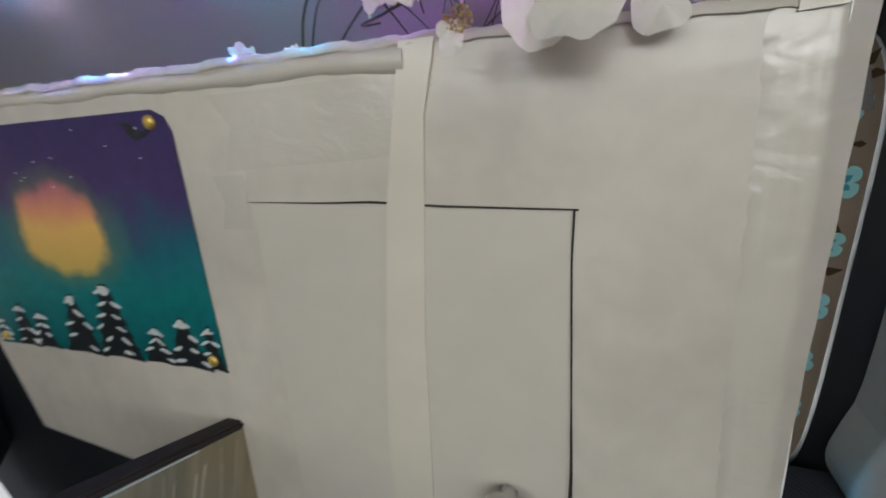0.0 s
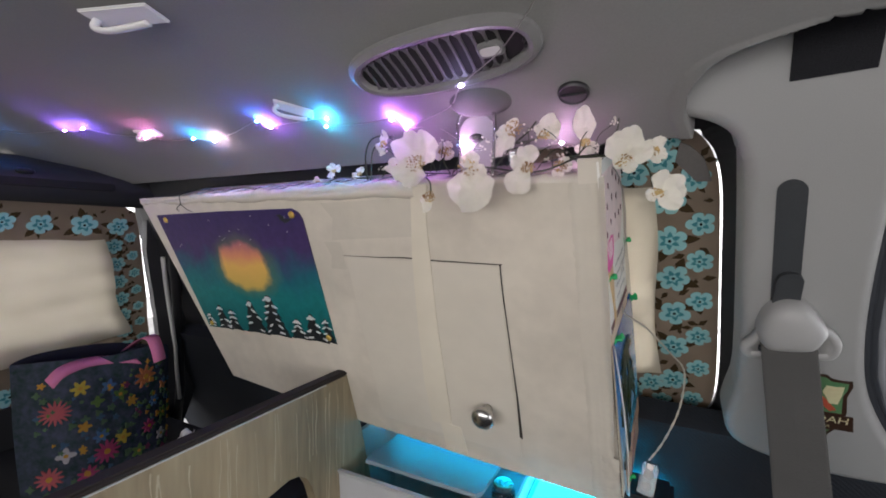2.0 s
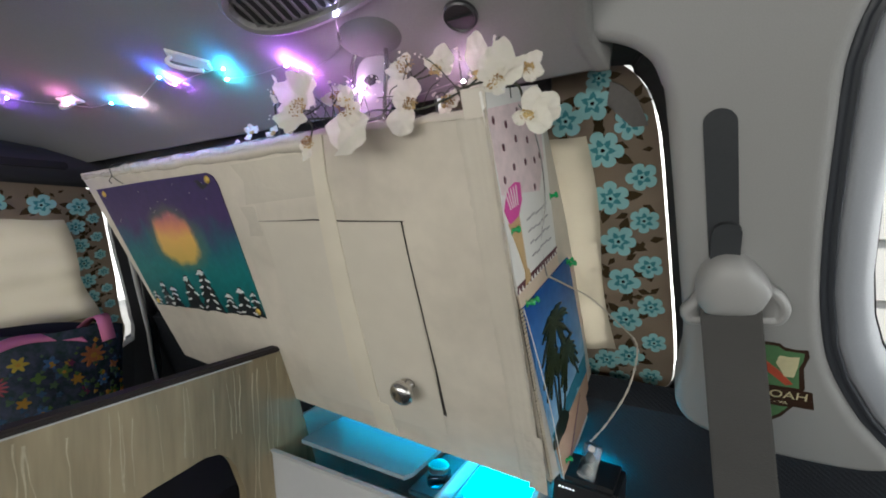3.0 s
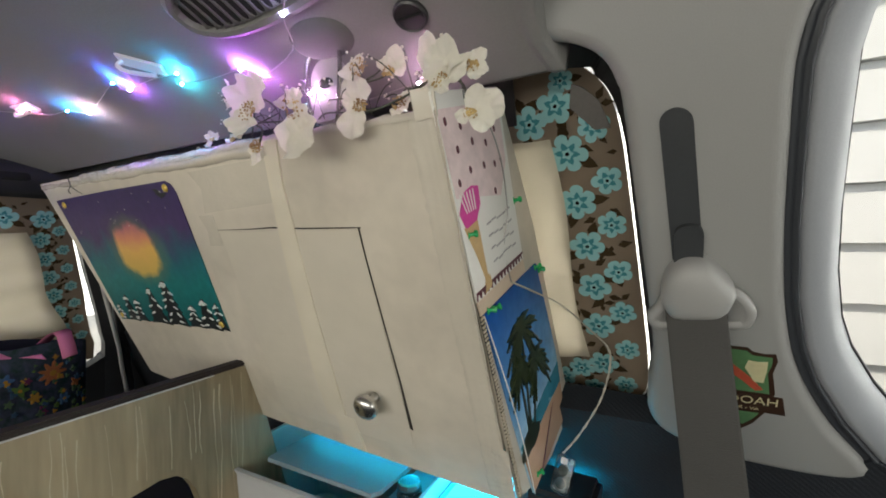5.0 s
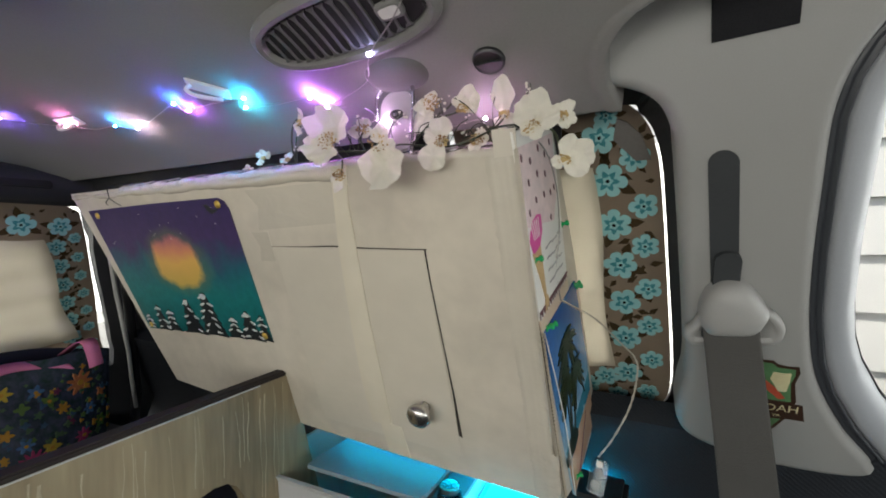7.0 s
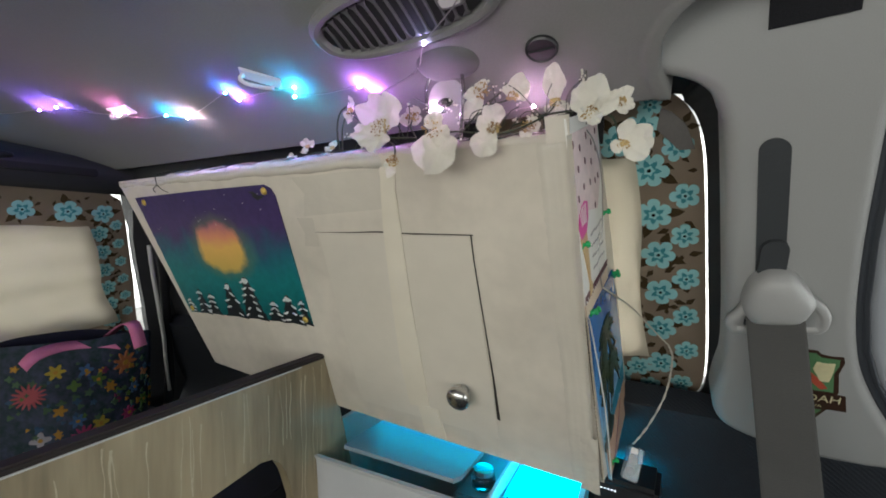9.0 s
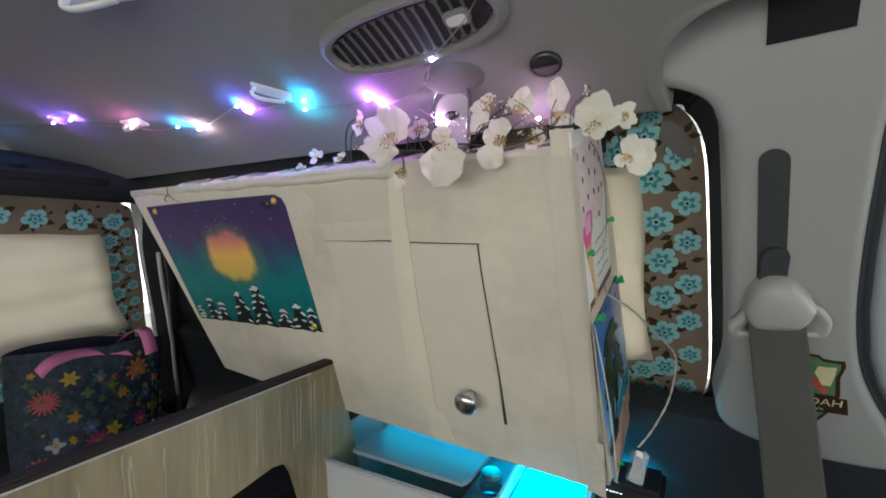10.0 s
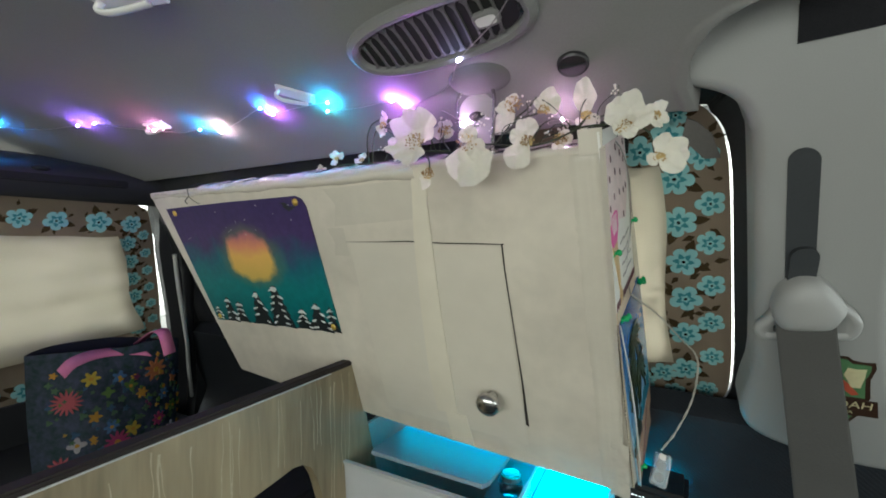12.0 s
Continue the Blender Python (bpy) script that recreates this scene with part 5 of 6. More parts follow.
loft(bm, [[(p.x, -0.03, p.y) for p in rear_out], [(p.x, -0.004, p.y) for p in rear_in], [(p.x, 0.02, p.y) for p in rear_in], [(p.x, 0.05, p.y) for p in rear_out]])
rw = part("window_2", bm, TRIM_DARK)
rw.matrix_world = REAR
tagged(rw, "charcoal plastic frame of the rear window", "window frame", kind="structure")
bm = bmesh.new()
slab(bm, [on_rear(y, z) for y, z in ((-0.92, 0.69), (0.56, 0.69), (0.56, 1.14), (-0.92, 1.14))], 0.012, 0.016)
g = part("pane", bm, GLASS, rw)
g.visible_shadow = False
# overhead trim above the rear window
bm = bmesh.new()
loft(bm, [[(x0, y, z + 0.03 * (y - 0.2)) for y in np.linspace(-0.9, 0.56, 20)] for x0, z in ((-0.82, 1.132), (-0.795, 1.150), (-0.79, 1.178), (-0.83, 1.20), (-0.95, 1.23))], close=False)
tagged(part("trim_rear", bm, TRIM_DARK, smooth=True), "charcoal plastic trim over the rear window", "trim", kind="structure")
tr = thing("rear_trim_slot", Matrix.Identity(4), "near-black bar standing in for a shaded slot in the rear trim", "recess")
# solid near-black bar paints the shade of a recessed slot
bm = bmesh.new()
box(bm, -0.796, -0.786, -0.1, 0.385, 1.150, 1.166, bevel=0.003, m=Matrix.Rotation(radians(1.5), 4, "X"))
part("slot", bm, HOLE_SHADE, tr)
for y, z in ((0.217, 1.183), (0.508, 1.196)):
    t = thing("trim_plug", pose(-0.79, y, z), "small black plug in the rear trim", "plug", "plugs in the rear trim")
    bm = bmesh.new()
    ball(bm, (0, 0, 0), 0.012, 10, 6, (0.7, 1.2, 0.5))
    part("plug", bm, BLACK, t)
# smooth pillar beside the rear window, with a pale tube for its ridge highlight
bm = bmesh.new()
path = [on_rear(y, z) for y, z in ((0.478, 1.15), (0.498, 1.07), (0.528, 0.96), (0.562, 0.82), (0.600, 0.66), (0.62, 0.5))]
tube(bm, [REAR @ Vector((p.x, -0.045, p.y)) for p in path], 0.012, 10)
bm2 = bmesh.new()
path = [on_rear(y, z) for y, z in ((0.477, 1.035), (0.487, 1.00), (0.503, 0.947), (0.529, 0.868), (0.556, 0.785), (0.573, 0.715), (0.60, 0.62))]
tube(bm2, [REAR @ Vector((p.x, -0.0555, p.y)) for p in path], 0.0050, 10)
# pale grey holds the pillar's highlight; also the board's bead colour
GLEAM_AND_BEAD = surface("pale pillar highlight and board bead", (0.55, 0.55, 0.53), 0.35, vary=0.08, grain=300, bump=0.05)
tagged(part("trim_highlight", bm2, GLEAM_AND_BEAD, smooth=True), "pale strip standing in for the highlight along the rear pillar", "trim", kind="structure")
tagged(part("trim_pillar", bm, BLACK, smooth=True), "glossy charcoal pillar ridge beside the rear window", "trim", kind="structure")
# dark corner panel between rear pillar and side window, and the cargo shelf
bm = bmesh.new()
slab(bm, [on_glass(x, z) for x, z in ((-1.06, 0.55), (-0.50, 0.55), (-0.50, 1.24), (-0.825, 1.24))], -0.02, 0.0)
cpn = part("wall_rear_corner", bm, TRIM_DARK)
cpn.matrix_world = GLASSP
tagged(cpn, "charcoal rear corner panel of the van", "wall", kind="structure")
tagged(part("shelf", boxed(-1.08, -0.35, -0.95, 0.52, 0.56, 0.60, bevel=0.004), CARPET), "dark carpeted cargo platform", "shelf", kind="structure")

# ---- floral tote bag ----
bag = thing("tote_bag", pose(-0.70, 0.275, 0.602, 0, 0, 2), "navy tote bag with bright flower print and pink handles", "bag")


def bag_ring(z, u, inset=0.0):
    a, b = 0.062 + 0.008 * math.sin(u * 3) - inset, 0.118 - 0.014 * (1 - u) - inset
    return [(a * math.copysign(abs(math.cos(t)) ** 0.7, math.cos(t)) * (1 + 0.04 * math.sin(3 * t + 5 * u)), b * math.copysign(abs(math.sin(t)) ** 0.7, math.sin(t)), z + (0.010 * math.sin(2 * t + 1) * u * u)) for t in (2 * math.pi * k / 36 for k in range(24))]


bm = bmesh.new()
loft(bm, [bag_ring(0.248 * u, u) for u in np.linspace(0, 1, 12)], cap_start=True)
part("body", bm, BAG, bag, smooth=True)
bm = bmesh.new()
loft(bm, [bag_ring(0.249, 1, 0.0005), bag_ring(0.246, 1, 0.004), bag_ring(0.20, 0.8, 0.012), bag_ring(0.12, 0.5, 0.018)], cap_end=True)
part("lining", bm, BAG_IN, bag, smooth=True)
BAGCOL = {"coral": (0.75, 0.14, 0.16), "yellow": (0.80, 0.58, 0.05), "orange": (0.80, 0.26, 0.08), "blue": (0.10, 0.25, 0.50), "green": (0.16, 0.30, 0.05), "pink": (0.62, 0.05, 0.20), "white": (0.72, 0.66, 0.68), "leaf": (0.10, 0.20, 0.09), "dusk": (0.05, 0.14, 0.26), "plum": (0.26, 0.03, 0.12), "amber": (0.80, 0.40, 0.03)}
BAGMAT = {k: print_mat("bag print " + k, tuple(c * 0.40 + 0.02 for c in v)) for k, v in BAGCOL.items()}


def bag_flower(y, z, r, colour, petals, seed):
    """A printed bloom on the bag's side that faces the front of the van."""
    bm = bmesh.new()
    rnd = random.Random(seed)
    out = []
    for k in range(petals * 6):
        t = 2 * math.pi * k / (petals * 6)
        q = r * (0.74 + 0.26 * math.cos(petals * t))
        out.append((q * math.cos(t), q * math.sin(t)))
    slab(bm, [(0.84 * c, 0.84 * d) for c, d in out], -0.0022, 0.0)
    b = part("printed_flower", bm, BAGMAT[colour], bag)
    u = z / 0.248
    bb = 0.118 - 0.014 * (1 - u)
    s = max(-0.999, min(0.999, y / bb))
    t = math.asin(math.copysign(abs(s) ** (1 / 0.7), s))
    a = (0.062 + 0.008 * math.sin(u * 3)) * abs(math.cos(t)) ** 0.7 * (1 + 0.04 * math.sin(3 * t + 5 * u))
    b.matrix_local = Matrix.Translation((a + 0.002, y, z)) @ pose(0, 0, 0, 0, 0, 90 + math.degrees(t) * 0.75)
    if petals < 14 and r > 0.0125:
        bm = bmesh.new()
        slab(bm, blob(8, r * 0.2, 0.1, seed), -0.0032, -0.002)
        part("flower_eye", bm, BAGMAT["amber"] if colour != "amber" else BAGMAT["coral"], b)


for i, (y, z, r, c, n) in enumerate(((-0.083, 0.186, 0.025, "coral", 16), (-0.052, 0.216, 0.016, "yellow", 6), (0.048, 0.205, 0.026, "orange", 9), (-0.012, 0.208, 0.014, "blue", 5), (0.022, 0.170, 0.012, "amber", 6),
                                     (0.004, 0.188, 0.015, "green", 5), (-0.03, 0.187, 0.012, "green", 4), (-0.028, 0.128, 0.014, "blue", 6), (0.004, 0.112, 0.016, "yellow", 5), (-0.072, 0.113, 0.016, "white", 4), (-0.020, 0.098, 0.024, "pink", 12),
                                     (0.062, 0.155, 0.013, "blue", 6), (0.082, 0.180, 0.012, "orange", 5), (-0.05, 0.152, 0.012, "amber", 5), (0.05, 0.112, 0.016, "pink", 8), (-0.088, 0.08, 0.022, "coral", 12), (0.03, 0.075, 0.015, "green", 5),
                                     (0.08, 0.125, 0.015, "green", 6), (-0.045, 0.07, 0.018, "pink", 9), (0.075, 0.085, 0.014, "white", 5))):
    bag_flower(y, z, r, c, n, i)
rnd = random.Random(77)
for i in range(130):
    bag_flower(rnd.uniform(-0.105, 0.105), rnd.uniform(0.05, 0.232), rnd.uniform(0.003, 0.0085), rnd.choice(("leaf", "leaf", "dusk", "plum", "leaf", "green", "leaf", "dusk", "amber")), rnd.choice((3, 4, 5)), 200 + i)
for pts, across in (([(0.062, -0.090, 0.234), (0.058, -0.072, 0.248), (0.050, -0.035, 0.252), (0.054, 0.010, 0.246), (0.064, 0.036, 0.238)], Vector((0.008, 0.002, -0.006))),
                    ([(0.070, 0.072, 0.228), (0.062, 0.070, 0.256), (0.045, 0.072, 0.270), (0.015, 0.072, 0.266), (-0.025, 0.066, 0.240)], Vector((0.0, 0.011, 0.002)))):
    bm = bmesh.new()
    loops = []
    thick = Vector((0.0008, 0, 0.0012))
    for p in smooth_curve(pts, 6):
        loops.append([p - across, p + across, p + across + thick, p - across + thick])
    loft(bm, loops, cap_start=True, cap_end=True)
    part("handle", bm, BAG_STRAP, bag, "pink webbing handle", smooth=True)

# ---- wooden board ----
board = thing("wooden_board", Matrix.Translation((-0.225, 0, 0)), "limed oak laminate board with dark edge and hand hole", "board")


def board_right(z):
    return 0.4125 + (0.857 - z) * 0.27


bm = bmesh.new()
edges = []
for lp in ([(-0.08, 0.30), (board_right(0.30), 0.30), (board_right(0.60), 0.60), (board_right(0.851), 0.851), (-0.08, 0.851)],
           [(0.16, 0.60), (0.163, 0.695), (0.174, 0.719), (0.196, 0.732), (0.223, 0.7375), (0.258, 0.741), (0.285, 0.7442), (0.303, 0.740), (0.317, 0.729), (0.327, 0.712), (0.341, 0.667), (0.345, 0.60)]):
    vs = [bm.verts.new((0.0, y, z)) for y, z in lp]
    edges += [bm.edges.new((vs[k], vs[(k + 1) % len(vs)])) for k in range(len(vs))]
bmesh.ops.triangle_fill(bm, use_beauty=True, use_dissolve=False, edges=edges)
ext = bmesh.ops.extrude_face_region(bm, geom=bm.faces[:])
bmesh.ops.translate(bm, vec=(-0.016, 0, 0), verts=[v for v in ext["geom"] if isinstance(v, bmesh.types.BMVert)])
part("panel", bm, WOOD, board)
part("edge_band", boxed(-0.018, 0.0012, -0.08, 0.4135, 0.8512, 0.8585, bevel=0.0022), EDGEBAND, board, "dark glossy edge band")
part("trim_bead", boxed(0.0006, 0.0021, -0.08, 0.355, 0.8500, 0.8518, bevel=0.0004), GLEAM_AND_BEAD, board, "thin pale bead")
# pale veins of the laminate
rnd = random.Random(14)
VEIN = surface("pale laminate vein", (0.60, 0.51, 0.35), 0.45, vary=0.25, grain=160, bump=0)


def vein(y, ztop, ln, w, seed):
    """A pale wavy line in the laminate that swells and thins on its way down."""
    rnd = random.Random(seed)
    ph, drift = rnd.uniform(0, 6), rnd.uniform(0.002, 0.010)
    left, right = [], []
    for q in range(41):
        u = q / 40
        z = ztop - ln * u
        c = y + drift * u + 0.0022 * math.sin(4.2 * u + ph) + 0.0011 * math.sin(13 * u + 2 * ph) + 0.0005 * math.sin(37 * u + ph)
        h = w * (0.25 + 0.75 * abs(math.sin(5.3 * u + ph)) ** 1.5) * (1 - 0.5 * u)
        inside = 0.16 < c < 0.347 and z < 0.750
        if inside or c > board_right(z) - 0.004:
            break
        left.append((0.0005, c - h, z))
        right.append((0.0005, c + h, z))
    if len(left) > 2:
        bm = bmesh.new()
        loft(bm, [left, right], close=False)
        part("vein", bm, VEIN, board)


for k, y in enumerate((0.012, 0.041, 0.047, 0.078, 0.113, 0.118, 0.124, 0.150, 0.186, 0.192, 0.197, 0.204, 0.233, 0.262, 0.268, 0.295, 0.318, 0.325, 0.336, 0.352, 0.361, 0.379, 0.384, 0.396)):
    vein(y, 0.846 - rnd.uniform(0, 0.02), rnd.uniform(0.16, 0.42), 0.0006 + 0.0012 * rnd.random() ** 2, 40 + k)


# scrap of white plastic behind the board
scrap = thing("plastic_scrap", pose(-0.416, 0.250, 0.774, 0, 0, 20), "crumpled white plastic wrapper lying by the board", "wrapper")
bm = bmesh.new()
rnd = random.Random(6)
loft(bm, [[(0.005 * j + rnd.uniform(-0.003, 0.003), 0.006 * i + rnd.uniform(-0.002, 0.002), rnd.uniform(-0.010, 0.006)) for j in range(4)] for i in range(5)], close=False)
part("film", bm, CLIP, scrap)
part("support", boxed(-0.004, 0.018, -0.002, 0.026, -0.174, -0.012), CARPET, scrap)

# ---- tub under the cabinet ----
tub = thing("storage_tub", pose(0, 0, 0), "white plastic storage tub with a lifted frosted lid under a cabinet", "storage tub")


def tub_ring(z, d, x0=-0.275, x1=0.150, y0=0.385, y1=0.60):
    return [(p.x, p.y, z) for p in rounded_rect(x0 + d, x1 - d, y0 + d, y1 - d, 0.02, 4)]


bm = bmesh.new()
loft(bm, [tub_ring(0.40, 0.02), tub_ring(0.700, 0.0), tub_ring(0.708, -0.004), tub_ring(0.708, 0.003), tub_ring(0.62, 0.008), tub_ring(0.55, 0.010)], cap_start=True, cap_end=True)
part("body", bm, TUB, tub)
bm = bmesh.new()
lidq = [(-0.196, 0.415), (-0.006, 0.412), (0.0, 0.425), (0.0, 0.565), (-0.20, 0.565), (-0.20, 0.44)]
vs = [bm.verts.new((x, y, 0.716 - 0.05 * (y - 0.41))) for x, y in lidq] + [bm.verts.new((x, y, 0.710 - 0.05 * (y - 0.41))) for x, y in lidq]
n = len(lidq)
bm.faces.new(vs[:n]), bm.faces.new(vs[n:][::-1])
for i in range(n):
    bm.faces.new((vs[i], vs[(i + 1) % n], vs[n + (i + 1) % n], vs[n + i]))
part("lid", bm, LID, tub, "frosted plastic lid")
part("inner_tray", boxed(-0.015, 0.048, 0.43, 0.585, 0.625, 0.685, bevel=0.004), LID, tub)
part("divider", boxed(0.040, 0.045, 0.40, 0.59, 0.56, 0.704, bevel=0.001), TUB, tub)
jar = thing("small_jar", pose(0.018, 0.462, 0.686), "small blue-tinted glass jar with a metal lid in a tub", "jar")
bm = bmesh.new()
loft(bm, [[(r * math.cos(2 * math.pi * k / 16), r * math.sin(2 * math.pi * k / 16), z) for k in range(16)] for z, r in ((0, 0.015), (0.001, 0.017), (0.016, 0.017), (0.020, 0.013))], cap_start=True, cap_end=True)
part("glass", bm, CLEAR, jar, smooth=True)
bm = bmesh.new()
loft(bm, [[(r * math.cos(2 * math.pi * k / 16), r * math.sin(2 * math.pi * k / 16), z) for k in range(16)] for z, r in ((0.0195, 0.0145), (0.026, 0.0145), (0.0275, 0.012))], cap_start=True, cap_end=True)
part("lid", bm, CHROME, jar, smooth=False)

# cyan light behind the tub's end: a glowing slab stands in for a lit surface
CYAN_GLOW = lit("cyan surface glow", (0.0, 0.60, 1.0), 11.0)
strip = thing("light_strip", pose(0, 0, 0), "cyan light under the cabinet: hidden strip, glowing slab and added end", "lamp")
part("strip", boxed(0.052, 0.138, 0.470, 0.583, 0.672, 0.680, bevel=0.002), CYAN_GLOW, strip)
part("base", boxed(0.050, 0.140, 0.468, 0.585, 0.545, 0.6715, bevel=0.002), TUB, strip)

part("upper_strip", boxed(-0.21, 0.150, 0.522, 0.534, 0.741, 0.746, bevel=0.001), lit("dim cyan surface glow", (0.0, 0.60, 1.0), 10.0), strip)
# unseen glowing bar added behind the power box to tint the pillar cyan
part("added_end_glow", boxed(0.165, 0.226, 0.600, 0.606, 0.668, 0.690, bevel=0.001), lit("added cyan tint glow", (0.0, 0.60, 1.0), 22.0), strip)

# black power box with indicator dots, and the lamps' battery pack
pw = thing("power_box", pose(0.196, 0.525, 0.60, 0, 0, -4), "black power box with a row of white indicator dots", "power box")
part("case", boxed(-0.035, 0.045, -0.012, 0.06, 0.0, 0.112, bevel=0.006), BLACK, pw)
DOT = lit("white indicator", (0.9, 0.95, 1.0), 3.0)
for k in range(5):
    part("indicator", boxed(-0.026 + k * 0.0045, -0.0244 + k * 0.0045, -0.0128, -0.0118, 0.0985, 0.0995), DOT, pw)
part("foot", boxed(-0.03, 0.04, -0.008, 0.055, -0.35, 0.001), CARPET, pw)

pack = thing("battery_pack", pose(0.209, 0.507, 0.749, -18, 8, -10), "small clear plastic battery pack hanging on a cream cord", "battery pack")
part("case", boxed(-0.0105, 0.0105, -0.005, 0.005, -0.024, 0.018, bevel=0.002), CLEAR, pack)
for k in (-0.013, 0.002):
    bm = bmesh.new()
    tube(bm, [(0, -0.003, k), (0, 0.003, k)], 0.0062, 12)
    part("cell", bm, VENT_GREY, pack)
part("switch", boxed(-0.004, 0.004, -0.0075, -0.0055, 0.010, 0.017, bevel=0.0006), CLIP, pack)
cord = thing("lamp_cord", Matrix.Identity(4), "thin cream twisted cord hanging from a curtained window", "cord")
for off in (0, 1):
    bm = bmesh.new()
    base = smooth_curve([(0.209, 0.506, 0.772), (0.225, 0.525, 0.790), (0.243, 0.555, 0.818), (0.252, 0.575, 0.845), (0.255, 0.588, 0.872), (0.250, 0.585, 0.888)], 8)
    pts = [p + Vector((0.0008 * math.cos(i * 0.9 + off * math.pi), 0.0008 * math.sin(i * 0.9 + off * math.pi), 0)) for i, p in enumerate(base)]
    tube(bm, pts, 0.0008, 6)
    part("strand", bm, WIRE_WHITE, cord, smooth=True)
bm = bmesh.new()
tube(bm, smooth_curve([(0.250, 0.586, 0.888), (0.235, 0.575, 0.905), (0.205, 0.53, 0.945), (0.185, 0.46, 0.972), (0.176, 0.42, 0.985)], 6), 0.0010, 6)
part("strand", bm, WIRE_WHITE, cord, smooth=True)
bm = bmesh.new()
tube(bm, smooth_curve([(0.176, 0.42, 0.985), (0.172, 0.41, 1.02), (0.176, 0.41, 1.06), (0.176, 0.39, 1.11), (0.168, 0.365, 1.145), (0.15, 0.33, 1.158)], 6), 0.0008, 6)
part("strand", bm, WIRE, cord, smooth=True)

# ---- seat belt on the pillar ----
belt = thing("seat_belt", PILLAR, "grey seat belt with moulded loop cover on a van pillar", "seat belt")
bm = bmesh.new()
za, zb = on_pillar(0, 0.975).y, on_pillar(0, 1.132).y
lp = rounded_rect(0.3108, 0.3350, za, zb, (0.002, 0.002, 0.0122, 0.0122), 7)
lp = [(p.x + (zb - p.y) * 0.085, p.y) for p in lp]
slab(bm, lp, -0.0012, 0.006)
part("track", bm, TRACK, belt, "dark sliding height track")
bm = bmesh.new()
slab(bm, [(p[0], p[1]) for p in rounded_rect(0.3235, 0.3462, za, za + 0.074, (0.004, 0.004, 0.010, 0.010), 5)], -0.007, 0.0)
part("slider", bm, TRACK, belt)
# coated metal loop: a flat rounded plate with a slot
plate = [(0.3081, 0.9649), (0.3021, 0.9578), (0.3004, 0.9489), (0.3069, 0.9405), (0.318, 0.9400), (0.3467, 0.9430), (0.3756, 0.9455), (0.3837, 0.9480), (0.3883, 0.9554), (0.3882, 0.9665), (0.3812, 0.978), (0.3704, 0.9855), (0.345, 0.992), (0.320, 0.985)]
pl = [Vector((q.x, q.y)) for q in smooth_curve([(*on_pillar(*p), 0) for p in plate], 4, True)]
bm = bmesh.new()
rings = [[(q.x, y, q.y) for q in offset_loop(pl, d)] for d, y in ((0.0, -0.003), (0.0, -0.008), (0.0012, -0.0112), (0.0038, -0.0130), (0.0068, -0.0132), (0.0088, -0.0116), (0.0100, -0.0100))]
rr = loft(bm, rings)
bm.faces.new(rr[-1])
bm.faces.new(rr[0])
part("belt_loop", bm, BELTGREY, belt, "grey plastic-coated belt loop", smooth=True)
# dark bar on the closed plate paints the shade of its slot
bm = bmesh.new()
slab(bm, [on_pillar(*p) for p in ((0.3169, 0.9577), (0.3169, 0.9530), (0.3668, 0.9570), (0.3665, 0.9615))], -0.0142, -0.009)
part("loop_slot_shade", bm, TRACK, belt)
# domed shield over the loop
cover = [(0.3188, 0.9627), (0.313, 0.9742), (0.3139, 0.9886), (0.319, 1.0027), (0.3288, 1.0119), (0.3396, 1.0136), (0.3503, 1.0111), (0.3612, 1.001), (0.3711, 0.9866), (0.3701, 0.9774), (0.3633, 0.9647), (0.3458, 0.9611), (0.325, 0.9601)]
cl = [Vector((q.x, q.y)) for q in smooth_curve([(*on_pillar(*p), 0) for p in cover], 3, True)]
cen = Vector((0.340, on_pillar(0, 0.978).y))
bm = bmesh.new()
loft(bm, [[(cen.x + (p.x - cen.x) * k, -y, cen.y + (p.y - cen.y) * k) for p in cl] for k, y in ((1.0, -0.001), (1.0, 0.0145), (0.985, 0.0175), (0.945, 0.0210), (0.87, 0.0245), (0.74, 0.0275), (0.55, 0.0298), (0.3, 0.031), (0.1, 0.0315))], cap_end=True)
part("loop_cover", bm, BELTGREY, belt, "domed grey plastic cover", smooth=True)
# webbing hangs straight down while the wall leans away behind it
bm = bmesh.new()
inv = PILLAR.inverted()
rows = []
for k in range(15):
    z = 0.958 - 0.70 * (k / 14) ** 1.2
    d = 0.958 - z
    yl = 0.4585 - 0.055 * d + 0.0012 * math.sin(9 * d)
    xl, xr = 0.3165 + 0.085 * d, 0.3650 + 0.097 * d
    row = []
    for v in (0.0, 0.04, 0.5, 0.96, 1.0):
        edge_in = 0.0006 if v in (0.0, 1.0) else 0.0
        row.append(inv @ Vector((xl + (xr - xl) * v, yl - 0.003 * v + edge_in - 0.0008 * math.sin(math.pi * v), z + 0.004 * v * max(0.0, 1 - k / 2))))
    row += [p + Vector((0, 0.0013, 0)) for p in row[::-1]]
    rows.append(row)
loft(bm, rows, cap_start=True, cap_end=True)
part("webbing", bm, WEB, belt, "flat grey webbing", smooth=False)

# ---- park sticker ----
ST_BROWN = surface("brown sticker print", (0.045, 0.022, 0.014), 0.35, grain=200, bump=0)
ST_GREEN = surface("green sticker print", (0.10, 0.22, 0.10), 0.35, grain=200, bump=0)
ST_RED = surface("red sticker print", (0.50, 0.09, 0.05), 0.35, grain=200, bump=0)
ST_CREAM = surface("cream sticker print", (0.66, 0.60, 0.36), 0.35, grain=200, bump=0)
sticker = thing("sticker", PILLAR, "brown shield sticker with a green and red picture on grey trim", "sticker")


def flat(name, pts, mat, y, parent=sticker):
    bm = bmesh.new()
    slab(bm, [on_pillar(*p) for p in pts], y, 0.001)
    return part(name, bm, mat, parent)


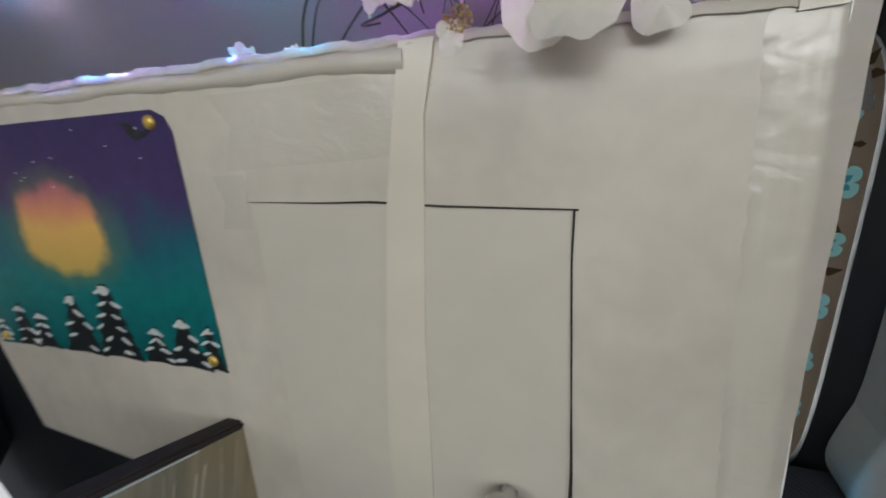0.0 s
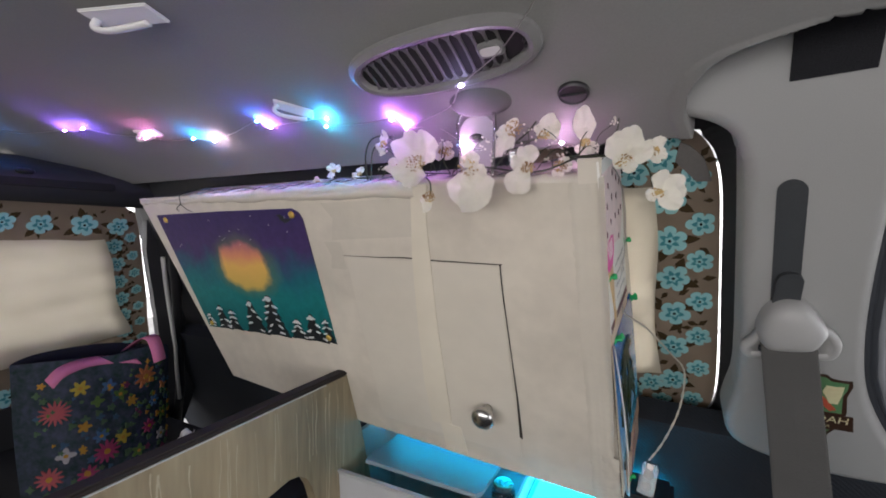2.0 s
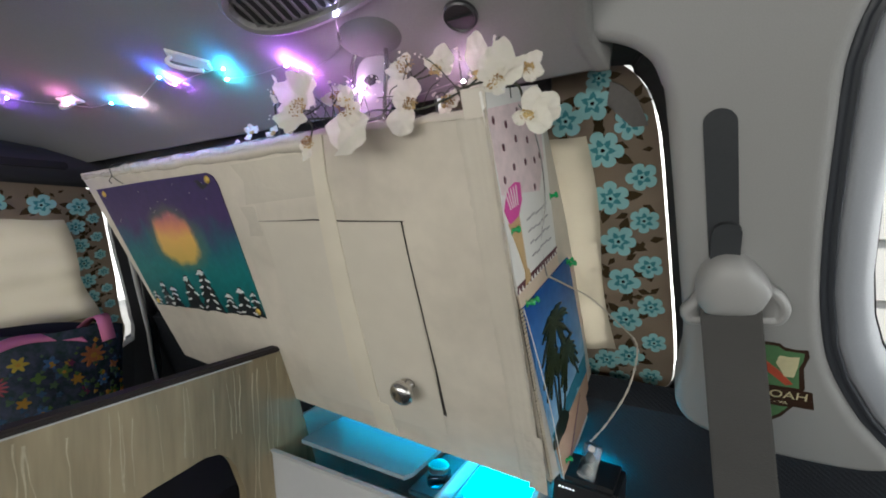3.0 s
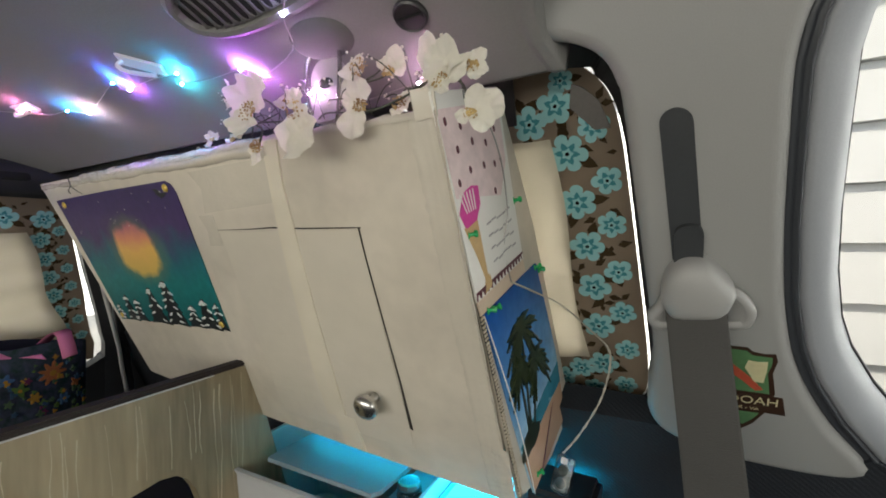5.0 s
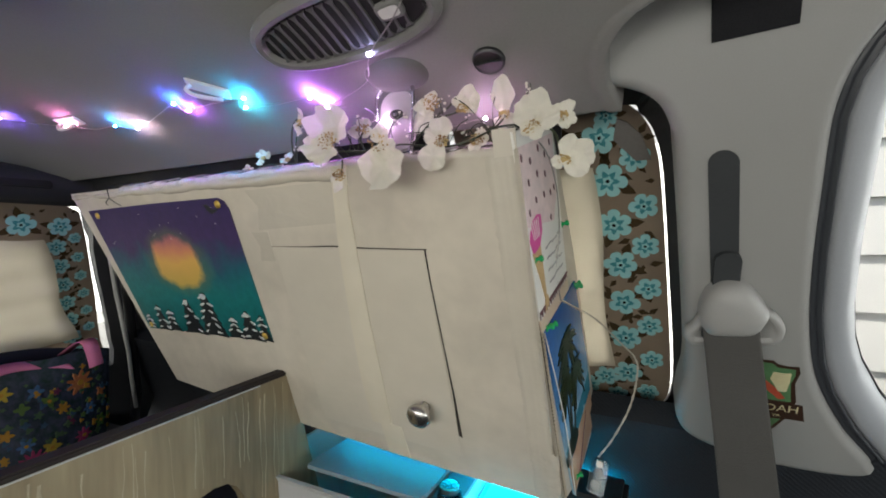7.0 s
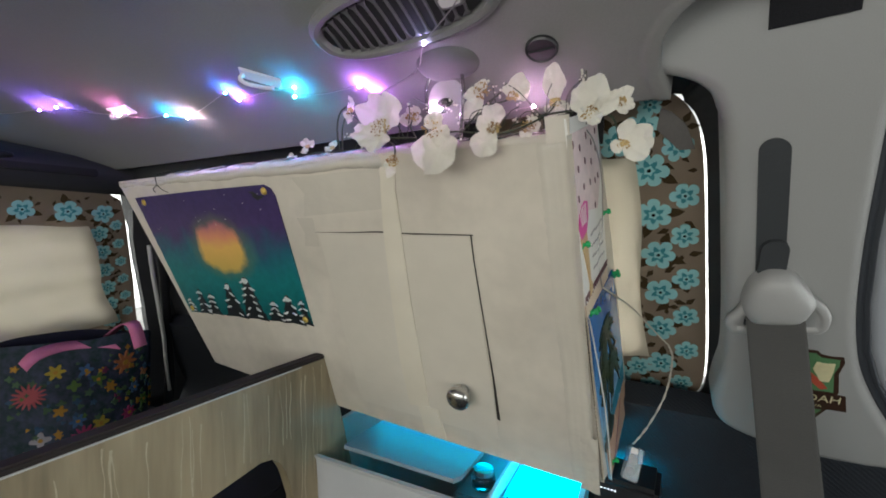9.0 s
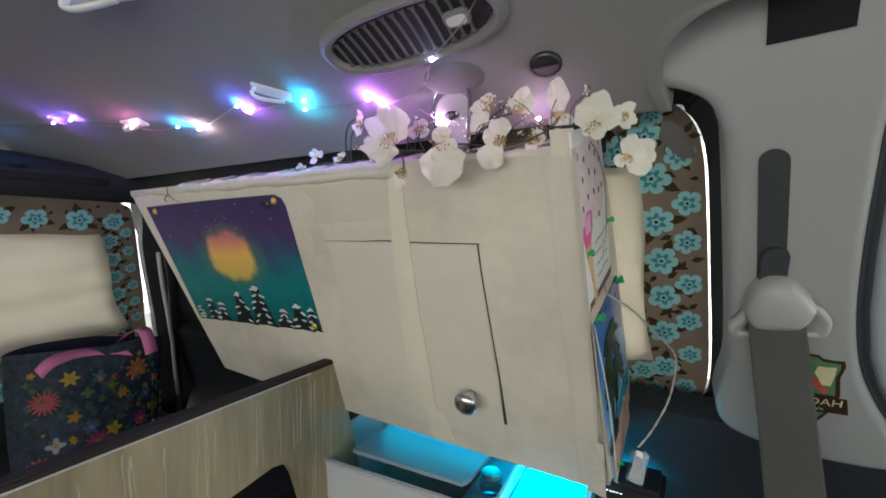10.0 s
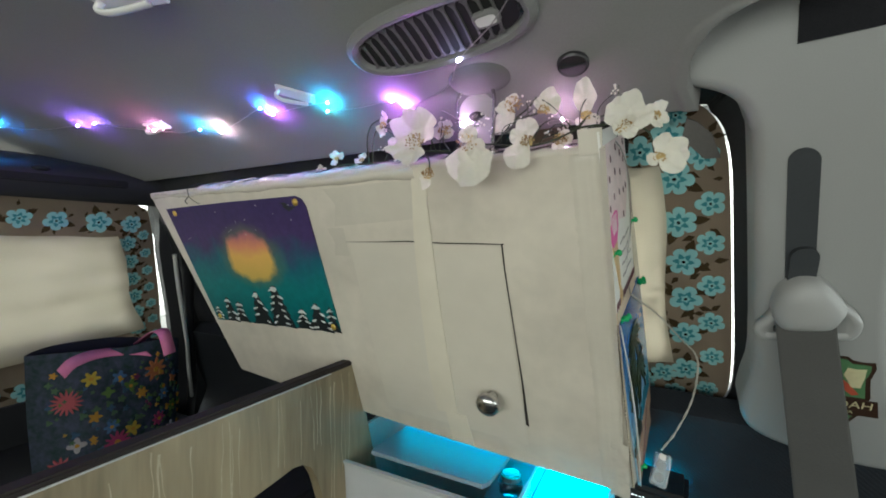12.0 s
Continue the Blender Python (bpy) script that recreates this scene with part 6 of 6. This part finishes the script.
flat("shield", ((0.362, 0.922), (0.387, 0.921), (0.391, 0.917), (0.400, 0.9155), (0.409, 0.916), (0.411, 0.909), (0.4085, 0.895), (0.4125, 0.872), (0.408, 0.850), (0.398, 0.832), (0.389, 0.823), (0.378, 0.830), (0.366, 0.845), (0.362, 0.87)), ST_BROWN, -0.0008)
flat("field", ((0.363, 0.919), (0.386, 0.918), (0.391, 0.9135), (0.4065, 0.9125), (0.4070, 0.905), (0.4045, 0.895), (0.4080, 0.871), (0.363, 0.872)), ST_GREEN, -0.0012)
flat("lower_field", ((0.366, 0.846), (0.402, 0.846), (0.396, 0.836), (0.389, 0.829), (0.380, 0.834)), ST_GREEN, -0.0012)
flat("red_stroke", ((0.366, 0.906), (0.376, 0.902), (0.390, 0.890), (0.4025, 0.8755), (0.3965, 0.8735), (0.384, 0.885), (0.372, 0.893), (0.364, 0.896)), ST_RED, -0.0016)
flat("red_stroke", ((0.364, 0.898), (0.378, 0.889), (0.384, 0.893), (0.370, 0.908)), ST_RED, -0.0017)
flat("cream_bloom", ((0.386, 0.899), (0.388, 0.908), (0.396, 0.907), (0.4035, 0.908), (0.4035, 0.897), (0.402, 0.884), (0.394, 0.884), (0.391, 0.891)), ST_CREAM, -0.0016)
flat("banner", ((0.362, 0.8695), (0.4190, 0.8675), (0.4230, 0.8475), (0.362, 0.8485)), ST_BROWN, -0.0016)


def lettering(text, x, z, size, y):
    cu = bpy.data.curves.new("lettering", "FONT")
    cu.body, cu.size, cu.extrude, cu.resolution_u = text, size, 0.0001, 3
    ob = new("lettering", cu)
    dg = bpy.context.evaluated_depsgraph_get()
    me = bpy.data.meshes.new_from_object(ob.evaluated_get(dg))
    bpy.data.objects.remove(ob)
    me.materials.clear()
    me.materials.append(ST_CREAM)
    o = new("lettering", me)
    o.parent = sticker
    p = on_pillar(x, z)
    o.matrix_local = Matrix.Translation((p.x, y, p.y)) @ Matrix.Rotation(radians(90), 4, "X")


lettering("DOAH", 0.3735, 0.8575, 0.0145, -0.0019)
lettering("RK - VA", 0.3800, 0.8500, 0.0062, -0.0019)

# ---- front side window with siding seen outside ----
wb = [(0.497, 0.790), (0.462, 0.835), (0.436, 0.88), (0.422, 0.917), (0.411, 0.97), (0.404, 1.034), (0.400, 1.10), (0.398, 1.147), (0.402, 1.175), (0.411, 1.197), (0.430, 1.222), (0.46, 1.24), (0.52, 1.25), (1.1, 1.25), (1.1, 0.735), (0.60, 0.735), (0.54, 0.755)]
wbl = [on_pillar(*p) for p in wb][::-1]


def ring(d, y):
    return [(p.x, y, p.y) for p in offset_loop(wbl, d)]


bm = bmesh.new()
loft(bm, [ring(-0.006, 0.030), ring(-0.002, 0.012), ring(0.002, 0.008), ring(0.005, 0.010), ring(0.0062, 0.012), ring(0.0075, 0.006), ring(0.0090, 0.006), ring(0.0105, 0.010), ring(0.011, 0.016)])
w2 = part("window_3", bm, SEAL, smooth=True)
w2.matrix_world = PILLAR
tagged(w2, "dark rubber seal of a van side door window", "window frame", kind="structure")
bm = bmesh.new()
loft(bm, [ring(0.010, 0.016), ring(0.0125, 0.010), ring(0.017, 0.010), ring(0.030, 0.017), ring(0.040, 0.028), ring(0.046, 0.050)])
part("window_frame", bm, DOORGREY, w2, "blue-grey moulded door frame", smooth=True)
bm = bmesh.new()
loft(bm, [ring(0.0452, 0.050), ring(0.0468, 0.0485), ring(0.048, 0.056)])
part("gasket", bm, RUBBER, w2, smooth=True)
bm = bmesh.new()
slab(bm, [(p[0], p[2]) for p in ring(0.046, 0)], 0.054, 0.058)
g = part("pane", bm, GLASS, w2)
g.visible_shadow = False

house = thing("house_siding", pose(0.9, 1.85, 0), "white vinyl siding of a house beside the van", "house wall")
bm = bmesh.new()
box(bm, -3.0, 3.5, 0.03, 0.12, 0.0, 4.5)
part("wall", bm, TUB, house)
me = None
for k in range(36):
    z = 0.0 + k * 0.199
    if me is None:
        bm = bmesh.new()
        vs = [bm.verts.new(p) for p in ((-3, -0.012, 0.0), (3.5, -0.012, 0.0), (3.5, 0.012, 0.1955), (-3, 0.012, 0.1955), (-3, 0.03, 0.0), (3.5, 0.03, 0.0), (3.5, 0.03, 0.1955), (-3, 0.03, 0.1955))]
        for q in ((0, 1, 2, 3), (4, 7, 6, 5), (0, 4, 5, 1), (3, 2, 6, 7), (0, 3, 7, 4), (1, 5, 6, 2)):
            bm.faces.new([vs[i] for i in q])
        me = mesh_of("plank", bm, SIDING)
    o = new("plank", me)
    o.parent = house
    o.location = (0, 0, z)
GROUND = surface("pale concrete drive", (0.42, 0.41, 0.39), 0.9, grain=40, blotch=1.5)
bm = bmesh.new()
vs = [bm.verts.new(p) for p in ((-400, -400, -0.25), (400, -400, -0.25), (400, 400, -0.25), (-400, 400, -0.25))]
bm.faces.new(vs)
tagged(part("ground", bm, GROUND), "pale concrete driveway outside the van", "ground", kind="structure")

# added glowing board stands in for bright overcast distance behind the van
BACKDROP_GLOW = lit("glowing backdrop white", (1.0, 0.99, 0.97), 2.2)
tagged(part("backdrop", boxed(-9.2, -9.0, -9, 9, -0.24, 9), BACKDROP_GLOW), "glowing backdrop standing in for bright distance behind the van", "backdrop", kind="structure")
